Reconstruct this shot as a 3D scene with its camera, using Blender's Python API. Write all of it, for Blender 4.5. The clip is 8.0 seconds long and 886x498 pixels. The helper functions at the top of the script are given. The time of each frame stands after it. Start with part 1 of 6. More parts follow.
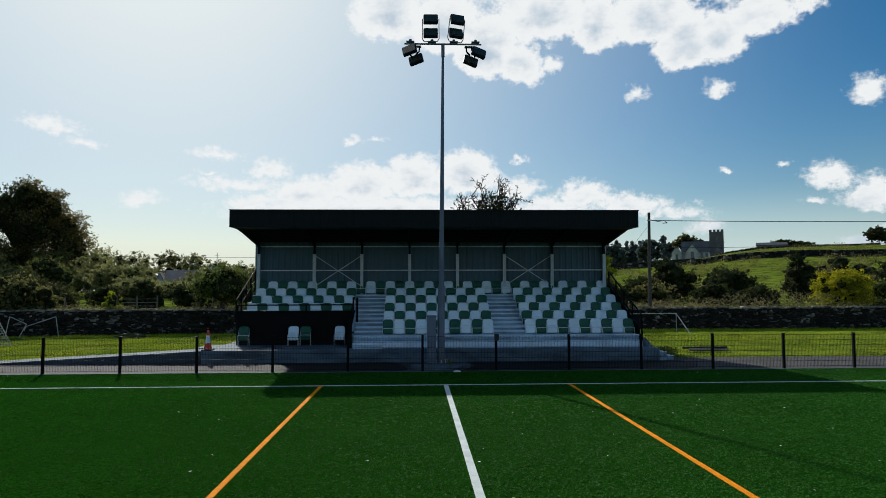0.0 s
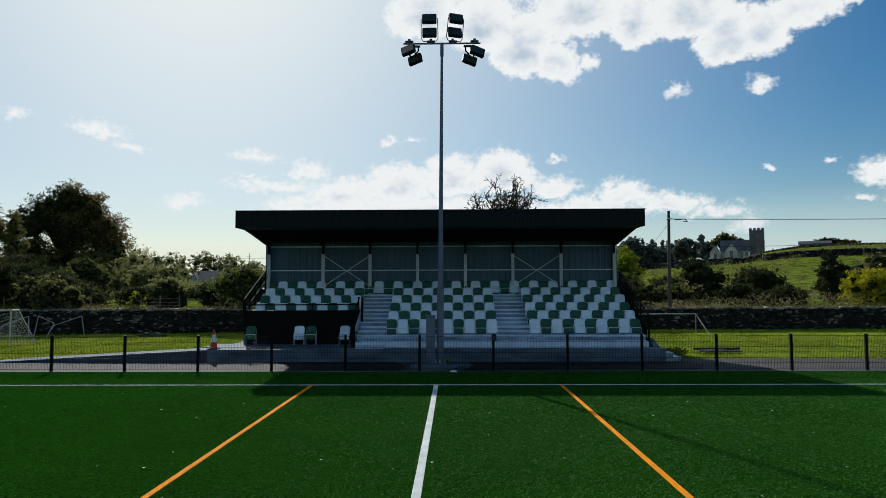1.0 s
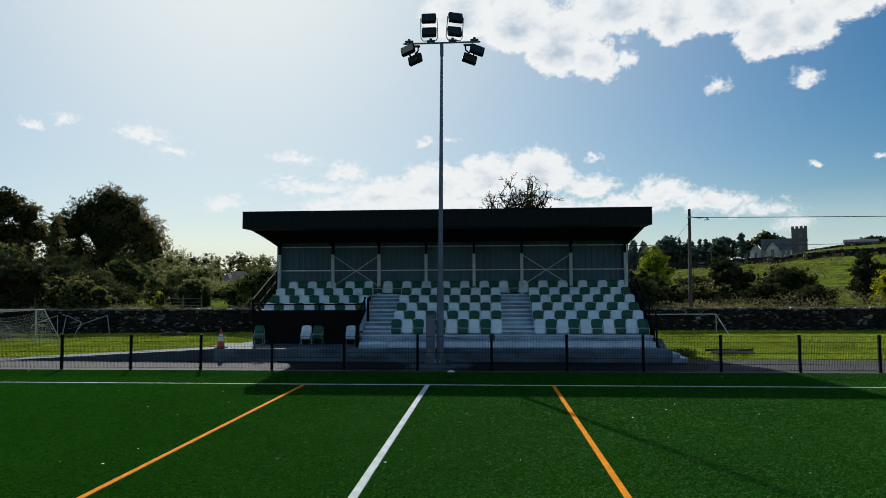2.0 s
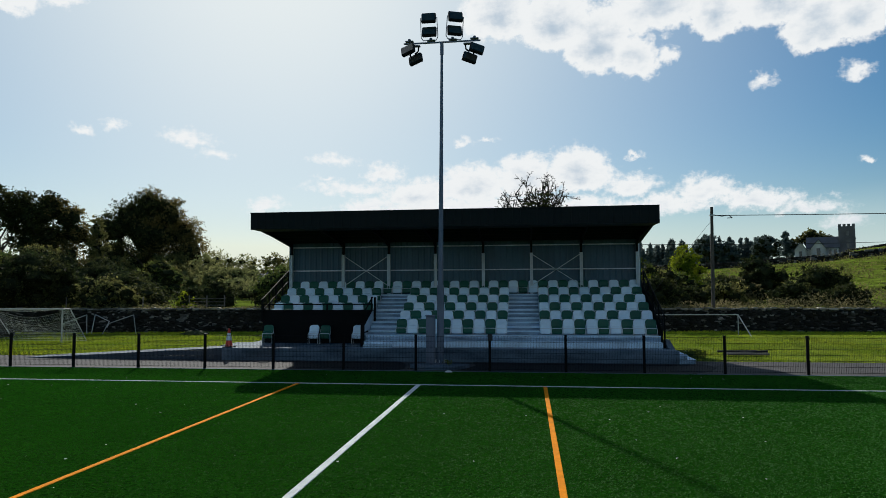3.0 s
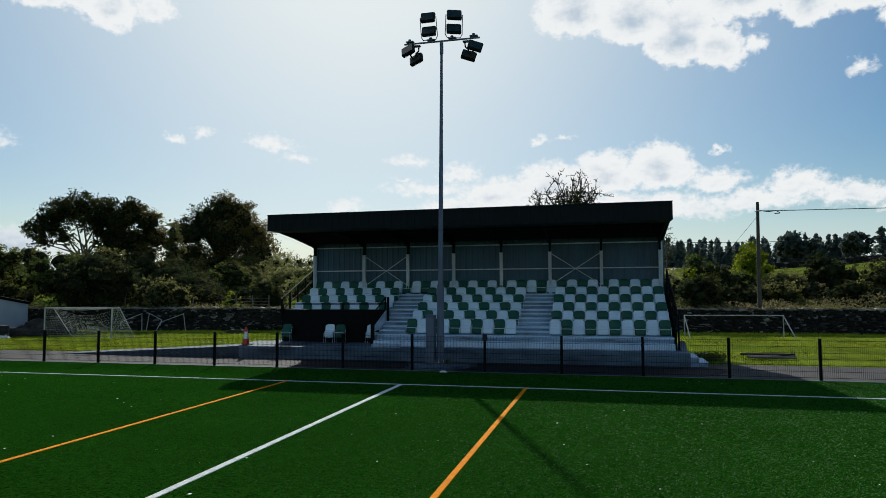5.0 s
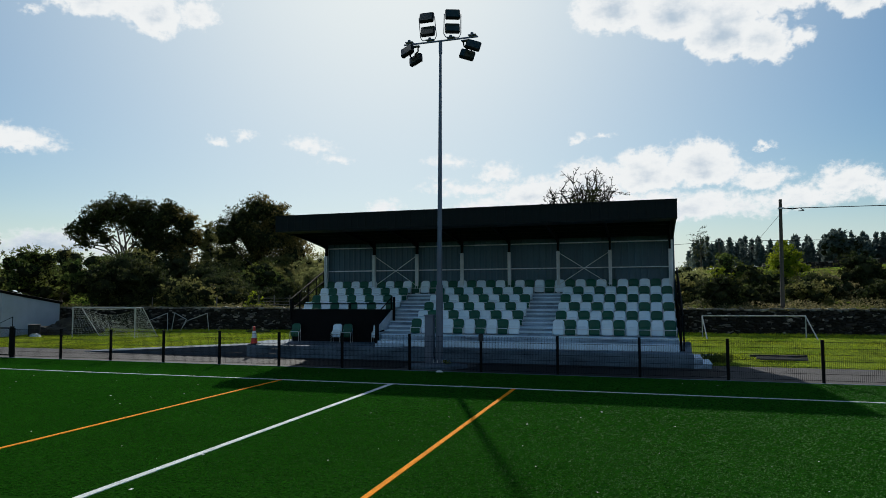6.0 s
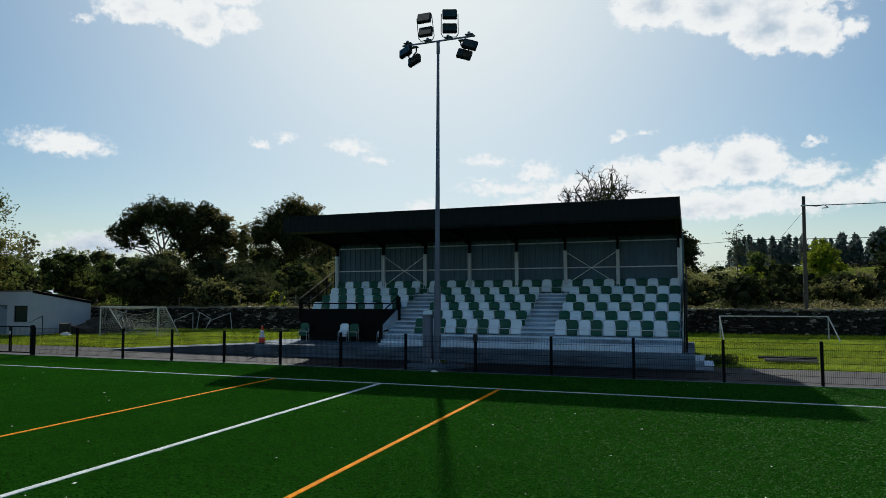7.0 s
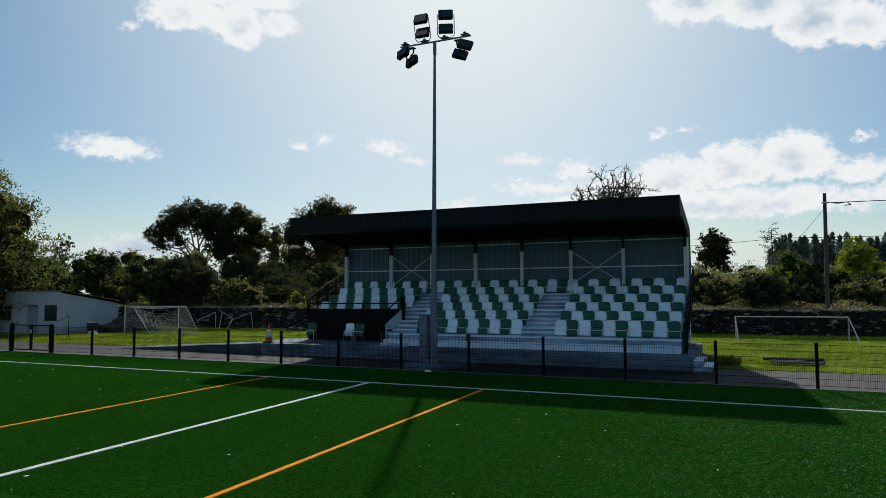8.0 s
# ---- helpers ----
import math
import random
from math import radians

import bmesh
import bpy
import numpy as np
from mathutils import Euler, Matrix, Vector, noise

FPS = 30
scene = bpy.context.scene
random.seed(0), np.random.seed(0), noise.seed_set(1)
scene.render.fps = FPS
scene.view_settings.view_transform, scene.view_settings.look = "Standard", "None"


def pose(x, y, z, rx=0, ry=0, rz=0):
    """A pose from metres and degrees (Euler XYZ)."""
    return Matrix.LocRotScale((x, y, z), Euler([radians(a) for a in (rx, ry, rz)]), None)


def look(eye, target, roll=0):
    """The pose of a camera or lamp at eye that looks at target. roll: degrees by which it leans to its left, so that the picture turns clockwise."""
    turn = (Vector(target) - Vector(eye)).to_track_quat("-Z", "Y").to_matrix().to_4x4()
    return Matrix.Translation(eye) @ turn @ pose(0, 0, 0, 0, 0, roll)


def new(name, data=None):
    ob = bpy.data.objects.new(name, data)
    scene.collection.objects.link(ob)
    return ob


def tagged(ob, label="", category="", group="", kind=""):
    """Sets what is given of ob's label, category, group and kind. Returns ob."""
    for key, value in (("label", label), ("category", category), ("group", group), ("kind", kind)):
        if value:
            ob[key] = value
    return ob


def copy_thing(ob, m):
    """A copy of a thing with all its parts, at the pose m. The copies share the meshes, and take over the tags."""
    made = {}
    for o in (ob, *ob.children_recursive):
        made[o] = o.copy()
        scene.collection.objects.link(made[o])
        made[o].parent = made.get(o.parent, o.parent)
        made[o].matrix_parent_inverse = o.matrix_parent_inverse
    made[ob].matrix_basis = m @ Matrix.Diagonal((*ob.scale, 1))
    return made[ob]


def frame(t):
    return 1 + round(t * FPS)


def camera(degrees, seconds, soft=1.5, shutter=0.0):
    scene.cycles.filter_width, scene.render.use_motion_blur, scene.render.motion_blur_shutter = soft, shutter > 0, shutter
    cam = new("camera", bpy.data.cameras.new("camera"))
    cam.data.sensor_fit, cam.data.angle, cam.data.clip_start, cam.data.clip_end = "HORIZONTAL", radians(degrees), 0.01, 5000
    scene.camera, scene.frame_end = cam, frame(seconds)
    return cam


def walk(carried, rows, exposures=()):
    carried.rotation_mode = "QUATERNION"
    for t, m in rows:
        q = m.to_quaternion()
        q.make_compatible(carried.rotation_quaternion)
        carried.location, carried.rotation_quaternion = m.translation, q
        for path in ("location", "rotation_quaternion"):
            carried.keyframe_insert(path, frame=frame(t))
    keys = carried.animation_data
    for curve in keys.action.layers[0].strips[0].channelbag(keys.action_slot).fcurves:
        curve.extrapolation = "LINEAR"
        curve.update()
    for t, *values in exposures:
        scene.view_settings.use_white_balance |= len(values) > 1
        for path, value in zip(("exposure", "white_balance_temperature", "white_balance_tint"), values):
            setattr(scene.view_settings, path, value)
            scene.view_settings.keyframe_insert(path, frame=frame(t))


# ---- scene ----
cam = camera(67.4, 8.0, soft=0.65)
PATH = [
    (0, (0.398, -0.020, 2.747), (1.194, 19.926, 3.982), -0.18),
    (0.5, (1.049, -0.013, 2.741), (1.321, 19.947, 3.979), -0.19),
    (1, (1.750, 0.015, 2.734), (1.449, 19.974, 3.975), -0.20),
    (1.5, (2.395, 0.059, 2.728), (1.559, 20.003, 3.972), -0.21),
    (3, (4.427, 0.314, 2.710), (1.879, 20.112, 3.962), -0.24),
    (3.5, (5.068, 0.430, 2.705), (1.977, 20.149, 3.959), -0.25),
    (4, (5.765, 0.573, 2.700), (2.085, 20.192, 3.956), -0.26),
    (4.5, (6.410, 0.722, 2.695), (2.187, 20.231, 3.954), -0.27),
    (5, (7.111, 0.902, 2.691), (2.303, 20.274, 3.951), -0.28),
    (6.5, (9.135, 1.510, 2.678), (2.681, 20.398, 3.944), -0.31),
    (7, (9.857, 1.757, 2.675), (2.837, 20.442, 3.942), -0.32),
    (7.5, (10.532, 2.000, 2.671), (2.995, 20.482, 3.940), -0.33),
    (8, (11.213, 2.257, 2.668), (3.167, 20.523, 3.938), -0.34),
]
walk(cam, [(t, look(eye, target, roll)) for t, eye, target, roll in PATH], exposures=((0, 0.0, 6100, 8), (8, 0.0, 6100, 8)))

# ---- world, sun, exposure ----
SUN_AZ, SUN_EL = -21.4, 31.0          # degrees clockwise from +y, degrees up
sun_dir = Vector((math.sin(radians(SUN_AZ)) * math.cos(radians(SUN_EL)),
                  math.cos(radians(SUN_AZ)) * math.cos(radians(SUN_EL)), math.sin(radians(SUN_EL))))
sun = new("sun", bpy.data.lights.new("sun", "SUN"))
sun.data.energy, sun.data.angle, sun.data.color = 5.0, radians(0.9), (1.0, 0.93, 0.82)
sun.matrix_world = look(sun_dir * 60, (0, 0, 0))

# clouds: azimuth, elevation, half width, half height (degrees)
HIGH_CLOUDS = [
    (-2.4, 23.2, 3.74, 2.63), (2.6, 22.4, 3.99, 2.66), (6.2, 20.7, 3.26, 2.88), (9.1, 19.2, 2.15, 2.04), (11.7, 19.1, 0.97, 0.98), (11.0, 23.0, 4.57, 2.61),
    (15.7, 21.9, 2.25, 2.6), (20.0, 22.2, 3.98, 2.55), (22.8, 19.8, 2.75, 2.74), (25.4, 19.8, 2.48, 2.36), (28.3, 21.0, 3.36, 1.89), (31.5, 21.2, 1.5, 1.0),
    (13.0, 28.6, 18.44, 5.61), (26.6, 25.7, 7.41, 3.71), (-45.4, 22.1, 3.71, 1.77), (-41.1, 21.6, 2.58, 2.16), (-37.7, 22.1, 1.71, 1.43), (-42.8, 26.2, 8.92, 3.81),
]
LOW_BANK = [
    (-12.3, 10.3, 1.86, 0.98), (-14.8, 8.9, 4.22, 0.7), (-13.4, 7.4, 2.77, 0.93), (-9.3, 8.3, 3.43, 1.61), (-4.8, 9.2, 3.41, 2.1), (-0.1, 9.8, 3.04, 2.11),
    (4.3, 10.3, 3.43, 2.2), (-1.8, 6.9, 14.57, 1.45), (8.7, 8.9, 2.51, 1.15), (14.4, 8.0, 2.87, 1.32), (17.9, 7.1, 3.58, 1.12), (21.6, 6.4, 2.75, 0.73),
    (11.3, 7.0, 4.24, 1.05), (32.5, 8.5, 1.73, 1.09), (35.2, 7.1, 2.16, 1.38), (31.6, 6.7, 0.89, 0.3), (35.8, 3.6, 2.63, 1.06), (24.0, 5.1, 1.42, 0.72),
]
SMALL_CLOUDS = [
    (-28.7, 12.4, 2.15, 0.7), (-26.5, 11.3, 1.19, 0.46), (-22.4, 7.3, 1.39, 0.67), (-16.9, 11.2, 1.95, 0.63), (-17.4, 9.6, 0.53, 0.27), (-5.4, 12.7, 0.92, 0.38),
    (-3.2, 13.1, 0.83, 0.24), (8.9, 11.2, 0.73, 0.23), (18.7, 16.0, 0.91, 0.58), (24.9, 15.7, 1.17, 0.73), (35.3, 14.4, 1.57, 0.98), (25.8, 9.5, 0.58, 0.27),
    (29.6, 9.8, 0.66, 0.22), (-50.5, 11.2, 3.4, 1.03), (-49.5, 20.4, 0.65, 0.4), (-36.1, 12.3, 0.85, 0.41), (-34.2, 12.9, 0.76, 0.51), (-47.9, 3.8, 4.41, 1.07),
    (-54.7, 3.2, 2.58, 0.84), (-22.1, 7.5, 1.28, 0.54),
]
CLOUDS = HIGH_CLOUDS + LOW_BANK + SMALL_CLOUDS


CLEAR_SHARE = 0.575                    # how much of the sky outside the clouds ahead stays clear


def build_world():
    world = bpy.data.worlds.new("world")
    scene.world = world
    world.use_nodes = True
    nt = world.node_tree
    nt.nodes.clear()
    N, L = nt.nodes.new, nt.links.new

    def math_node(op, a, b=None, c=None, clamp=False):
        n = N("ShaderNodeMath")
        n.operation, n.use_clamp = op, clamp
        for i, v in enumerate((a, b, c)):
            if v is None:
                continue
            if isinstance(v, (int, float)):
                n.inputs[i].default_value = v
            else:
                L(v, n.inputs[i])
        return n.outputs[0]

    co = N("ShaderNodeTexCoord")
    sep = N("ShaderNodeSeparateXYZ")
    L(co.outputs["Generated"], sep.inputs[0])
    az = math_node("MULTIPLY", math_node("ARCTAN2", sep.outputs[0], sep.outputs[1]), 180 / math.pi)
    el = math_node("MULTIPLY", math_node("ARCSINE", sep.outputs[2]), 180 / math.pi)
    comb = N("ShaderNodeCombineXYZ")
    L(az, comb.inputs[0]), L(el, comb.inputs[1])

    def noise_node(scale, detail, rough, stretch=(1, 1, 1), shift=(0, 0, 0)):
        m = N("ShaderNodeMapping")
        m.inputs["Scale"].default_value, m.inputs["Location"].default_value = stretch, shift
        L(comb.outputs[0], m.inputs[0])
        n = N("ShaderNodeTexNoise")
        n.inputs["Scale"].default_value, n.inputs["Detail"].default_value, n.inputs["Roughness"].default_value = scale, detail, rough
        L(m.outputs[0], n.inputs["Vector"])
        return n.outputs["Fac"]

    def vec(op, a, b, c=None):
        n = N("ShaderNodeVectorMath")
        n.operation = op
        for i, v in enumerate((a, b, c)):
            if isinstance(v, tuple):
                n.inputs[i].default_value = v
            elif v is not None:
                L(v, n.inputs[i])
        return n

    def swirl(source, scale, amount, detail):
        """The directions bent by noise, by some degrees, so that outlines billow."""
        n = N("ShaderNodeTexNoise")
        n.inputs["Scale"].default_value, n.inputs["Detail"].default_value, n.inputs["Roughness"].default_value = scale, detail, 0.55
        L(comb.outputs[0], n.inputs["Vector"])
        centred = vec("SUBTRACT", n.outputs["Color"], (0.5, 0.5, 0.5))
        return vec("MULTIPLY_ADD", centred.outputs[0], (2 * amount, 1.6 * amount, 0), source).outputs[0]

    bent = swirl(swirl(comb.outputs[0], 0.22, 0.9, 2), 0.9, 0.95, 6)

    def field(a, e, ra, re):
        """Degrees inside a cloud's edge: a dome with a flatter base."""
        p = vec("MULTIPLY", vec("SUBTRACT", bent, (a, e - 0.25 * re, 0)).outputs[0], (1 / ra, 0.85 / re, 0)).outputs[0]
        dome = vec("MAXIMUM", p, vec("MULTIPLY", p, (1, -1.7, 0)).outputs[0]).outputs[0]
        far = vec("LENGTH", dome, None).outputs["Value"]
        return math_node("MULTIPLY_ADD", far, -max(re, 0.62), max(re, 0.62))

    best = None
    for cloud in CLOUDS:
        g = field(*cloud)
        best = g if best is None else math_node("MAXIMUM", best, g)
    # unseen clouds added round and above, to brighten the stand's front
    ahead = vec("DOT_PRODUCT", co.outputs["Generated"], (-0.139, 0.986, 0.087)).outputs["Value"]
    gate = N("ShaderNodeMapRange")
    L(ahead, gate.inputs[0])
    gate.inputs[1].default_value, gate.inputs[2].default_value, gate.inputs[3].default_value, gate.inputs[4].default_value = 0.50, 0.60, 0.0, -20.0
    all_round = N("ShaderNodeTexNoise")
    all_round.inputs["Scale"].default_value, all_round.inputs["Detail"].default_value, all_round.inputs["Roughness"].default_value = 3.2, 5, 0.55
    L(co.outputs["Generated"], all_round.inputs["Vector"])
    fill_cover = math_node("ADD", math_node("MULTIPLY_ADD", all_round.outputs["Fac"], 24.0, -24.0 * CLEAR_SHARE), gate.outputs[0])
    best = math_node("MAXIMUM", best, fill_cover)

    fine = noise_node(1.6, 6, 0.62, (1, 1.25, 1), (31, 7, 0))
    dens = math_node("ADD", best, math_node("MULTIPLY_ADD", fine, 1.5, -0.75))
    mask = N("ShaderNodeMapRange")
    mask.interpolation_type = "SMOOTHSTEP"
    L(dens, mask.inputs[0])
    mask.inputs[1].default_value, mask.inputs[2].default_value = -0.22, 0.62
    # thick parts turn grey, broken by their own billows
    inside = math_node("ADD", best, math_node("ADD", math_node("MULTIPLY_ADD", noise_node(0.5, 6, 0.6, (1, 1.7, 1), (5, 90, 0)), 3.4, -1.7), math_node("MULTIPLY_ADD", fine, 0.8, -0.4)))
    inside = math_node("ADD", inside, math_node("MAXIMUM", math_node("MULTIPLY_ADD", el, -0.42, 3.3), 0.0))
    thick = N("ShaderNodeMapRange")
    thick.interpolation_type = "SMOOTHSTEP"
    L(inside, thick.inputs[0])
    thick.inputs[1].default_value, thick.inputs[2].default_value = 0.7, 3.4
    grey = N("ShaderNodeMix")
    grey.data_type = "RGBA"
    grey.inputs[6].default_value, grey.inputs[7].default_value = (1.0, 0.975, 0.935, 1), (0.545, 0.625, 0.70, 1)
    L(thick.outputs[0], grey.inputs[0])

    sky = N("ShaderNodeTexSky")
    sky.sky_type, sky.sun_disc = "NISHITA", False
    sky.sun_elevation, sky.sun_rotation = radians(SUN_EL), radians(SUN_AZ)
    sky.air_density, sky.dust_density, sky.ozone_density = 1.0, 0.45, 0.6
    bg_sky, bg_cloud, mix, out = N("ShaderNodeBackground"), N("ShaderNodeBackground"), N("ShaderNodeMixShader"), N("ShaderNodeOutputWorld")
    rich = N("ShaderNodeHueSaturation")
    rich.inputs["Saturation"].default_value, rich.inputs["Hue"].default_value = 1.58, 0.498
    L(sky.outputs[0], rich.inputs["Color"])
    L(rich.outputs[0], bg_sky.inputs[0])
    bg_sky.inputs[1].default_value = 0.068
    L(grey.outputs[2], bg_cloud.inputs[0])
    bg_cloud.inputs[1].default_value = 0.90
    low = N("ShaderNodeMapRange")
    low.interpolation_type = "SMOOTHSTEP"
    L(el, low.inputs[0])
    low.inputs[1].default_value, low.inputs[2].default_value, low.inputs[3].default_value, low.inputs[4].default_value = -1.0, 9.0, 0.95, 0.0
    bg_haze, haze = N("ShaderNodeBackground"), N("ShaderNodeMixShader")
    tint = N("ShaderNodeMix")
    tint.data_type = "RGBA"
    tint.inputs[6].default_value, tint.inputs[7].default_value = (0.79, 0.925, 0.965, 1), (1.10, 1.11, 1.05, 1)
    L(tint.outputs[2], bg_haze.inputs[0])
    bg_haze.inputs[1].default_value = 0.775
    # bright haze round the sun
    toward = N("ShaderNodeVectorMath")
    toward.operation = "DOT_PRODUCT"
    L(co.outputs["Generated"], toward.inputs[0])
    toward.inputs[1].default_value = sun_dir
    halo = N("ShaderNodeMapRange")
    L(toward.outputs["Value"], halo.inputs[0])
    halo.inputs[1].default_value, halo.inputs[2].default_value, halo.inputs[3].default_value, halo.inputs[4].default_value = 0.55, 1.0, 0.0, 1.0
    L(math_node("POWER", halo.outputs[0], 7.0), tint.inputs[0])
    veil = math_node("MAXIMUM", low.outputs[0], math_node("MULTIPLY", math_node("POWER", halo.outputs[0], 2.2), 0.95))
    L(veil, haze.inputs[0]), L(bg_sky.outputs[0], haze.inputs[1]), L(bg_haze.outputs[0], haze.inputs[2])
    L(mask.outputs[0], mix.inputs[0]), L(haze.outputs[0], mix.inputs[1]), L(bg_cloud.outputs[0], mix.inputs[2])
    L(mix.outputs[0], out.inputs[0])


build_world()


# ---- materials ----
def mat(name, base, rough=0.8, metal=0.0, var=0.2, scale=1.5, fine=40.0, bump=0.3, dist=0.01, spec=0.4, rand=0.0, second=None, stretch=(1, 1, 1), island=0.0):
    """A surface with variation at two scales, fine relief and, with rand or island, a shift from piece to piece."""
    m = bpy.data.materials.new(name)
    m.use_nodes = True
    nt = m.node_tree
    N, L = nt.nodes.new, nt.links.new
    b = nt.nodes["Principled BSDF"]
    co, mp = N("ShaderNodeTexCoord"), N("ShaderNodeMapping")
    mp.inputs["Scale"].default_value = stretch
    L(co.outputs["Object"], mp.inputs[0])
    tex = []
    for s, d in ((scale, 5), (fine, 3)):
        n = N("ShaderNodeTexNoise")
        n.inputs["Scale"].default_value, n.inputs["Detail"].default_value, n.inputs["Roughness"].default_value = s, d, 0.6
        L(mp.outputs[0], n.inputs["Vector"])
        tex.append(n.outputs["Fac"])
    dark = tuple(c * (1 - var) for c in base)
    light = second or tuple(min(1, c * (1 + var)) for c in base)
    ramp = N("ShaderNodeValToRGB")
    ramp.color_ramp.elements[0].position, ramp.color_ramp.elements[1].position = 0.34, 0.66
    ramp.color_ramp.elements[0].color, ramp.color_ramp.elements[1].color = (*dark, 1), (*light, 1)
    L(tex[0], ramp.inputs[0])
    hsv = N("ShaderNodeHueSaturation")
    L(ramp.outputs[0], hsv.inputs["Color"])
    val = N("ShaderNodeMath")
    val.operation = "MULTIPLY_ADD"
    L(tex[1], val.inputs[0])
    val.inputs[1].default_value, val.inputs[2].default_value = var * 1.6, 1 - var * 0.8
    last = val.outputs[0]
    if rand or island:
        src = N("ShaderNodeObjectInfo").outputs["Random"] if rand else N("ShaderNodeNewGeometry").outputs["Random Per Island"]
        k = rand or island
        r = N("ShaderNodeMath")
        r.operation = "MULTIPLY_ADD"
        L(src, r.inputs[0])
        r.inputs[1].default_value, r.inputs[2].default_value = 2 * k, 1 - k
        mu = N("ShaderNodeMath")
        mu.operation = "MULTIPLY"
        L(last, mu.inputs[0]), L(r.outputs[0], mu.inputs[1])
        last = mu.outputs[0]
    L(last, hsv.inputs["Value"])
    L(hsv.outputs[0], b.inputs["Base Color"])
    b.inputs["Metallic"].default_value, b.inputs["Specular IOR Level"].default_value = metal, spec
    rg = N("ShaderNodeMath")
    rg.operation = "MULTIPLY_ADD"
    L(tex[0], rg.inputs[0])
    rg.inputs[1].default_value, rg.inputs[2].default_value = 0.24, rough - 0.12
    L(rg.outputs[0], b.inputs["Roughness"])
    if bump:
        bp = N("ShaderNodeBump")
        bp.inputs["Strength"].default_value, bp.inputs["Distance"].default_value = bump, dist
        L(tex[1], bp.inputs["Height"])
        L(bp.outputs[0], b.inputs["Normal"])
    return m


def leaf_mat(name, base, second, through_share=0.35, island=0.35, gloss=0.06):
    """Foliage: a matt leaf that lets some light through, with each leaf a little different."""
    m = bpy.data.materials.new(name)
    m.use_nodes = True
    nt = m.node_tree
    nt.nodes.clear()
    N, L = nt.nodes.new, nt.links.new
    geo, ramp, hsv = N("ShaderNodeNewGeometry"), N("ShaderNodeValToRGB"), N("ShaderNodeHueSaturation")
    co, n = N("ShaderNodeTexCoord"), N("ShaderNodeTexNoise")
    L(co.outputs["Object"], n.inputs["Vector"])
    n.inputs["Scale"].default_value, n.inputs["Detail"].default_value = 0.35, 3
    ramp.color_ramp.elements[0].position, ramp.color_ramp.elements[1].position = 0.35, 0.68
    ramp.color_ramp.elements[0].color, ramp.color_ramp.elements[1].color = (*base, 1), (*second, 1)
    L(n.outputs["Fac"], ramp.inputs[0])
    L(ramp.outputs[0], hsv.inputs["Color"])
    r = N("ShaderNodeMath")
    r.operation = "MULTIPLY_ADD"
    L(geo.outputs["Random Per Island"], r.inputs[0])
    r.inputs[1].default_value, r.inputs[2].default_value = 2 * island, 1 - island
    L(r.outputs[0], hsv.inputs["Value"])
    dif, tra, mix, out = N("ShaderNodeBsdfPrincipled"), N("ShaderNodeBsdfTranslucent"), N("ShaderNodeMixShader"), N("ShaderNodeOutputMaterial")
    dif.inputs["Roughness"].default_value, dif.inputs["Specular IOR Level"].default_value = 0.75, gloss
    L(hsv.outputs[0], dif.inputs["Base Color"]), L(hsv.outputs[0], tra.inputs["Color"])
    mix.inputs[0].default_value = through_share
    L(dif.outputs[0], mix.inputs[1]), L(tra.outputs[0], mix.inputs[2]), L(mix.outputs[0], out.inputs[0])
    return m


TURF = mat("turf", (0.0100, 0.043, 0.0040), 0.95, var=0.12, scale=0.5, fine=90, bump=0.25, dist=0.01, spec=0.0)
LINE_WHITE = mat("line_white", (0.62, 0.66, 0.64), 0.9, var=0.14, scale=3, fine=90, bump=0.8, dist=0.02, spec=0.1)
LINE_ORANGE = mat("line_orange", (0.80, 0.262, 0.001), 0.9, var=0.14, scale=3, fine=90, bump=0.8, dist=0.02, spec=0.08)
ASPHALT = mat("asphalt", (0.055, 0.053, 0.054), 0.9, var=0.35, scale=0.8, fine=70, bump=0.5, dist=0.006, spec=0.15)
CONCRETE = mat("concrete", (0.41, 0.515, 0.60), 0.8, var=0.24, scale=1.3, fine=22, bump=0.3, dist=0.004, spec=0.25)
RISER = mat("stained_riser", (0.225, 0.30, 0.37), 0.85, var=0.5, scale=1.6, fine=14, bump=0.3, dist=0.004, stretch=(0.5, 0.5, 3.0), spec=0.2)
# paler than the risers: skylight on the tread tops put into the colour
CONCRETE_PALE_LIT = mat("pale_skylit_concrete", (0.58, 0.71, 0.81), 0.75, var=0.16, scale=1.6, fine=26, bump=0.3, dist=0.004, spec=0.25)
# near-black asphalt colour for the shade painted on the path
PATH_SHADE = mat("path_shade", (0.012, 0.012, 0.013), 0.85, var=0.35, scale=1.2, fine=60, bump=0.5, dist=0.006, spec=0.15)
RAMP_WALL = mat("dark_ramp_wall", (0.055, 0.068, 0.085), 0.85, var=0.3, scale=0.8, fine=16, bump=0.3, dist=0.004, stretch=(0.4, 0.4, 2.0), spec=0.2)
CONCRETE_DARK = mat("concrete_weathered", (0.088, 0.122, 0.155), 0.85, var=0.45, scale=1.0, fine=18, bump=0.35, dist=0.005, stretch=(0.6, 0.6, 2.2), spec=0.2)
GRASS_SOIL = mat("grass_ground", (0.098, 0.132, 0.018), 0.95, var=0.6, scale=0.45, fine=9, bump=0.8, dist=0.08, spec=0.0)
SEAT_WHITE = mat("seat_white", (0.74, 0.87, 0.96), 0.42, var=0.06, scale=3, fine=30, bump=0.05, dist=0.002, rand=0.06)
SEAT_GREEN = mat("seat_green", (0.003, 0.082, 0.045), 0.42, var=0.10, scale=3, fine=30, bump=0.05, dist=0.002, rand=0.12)
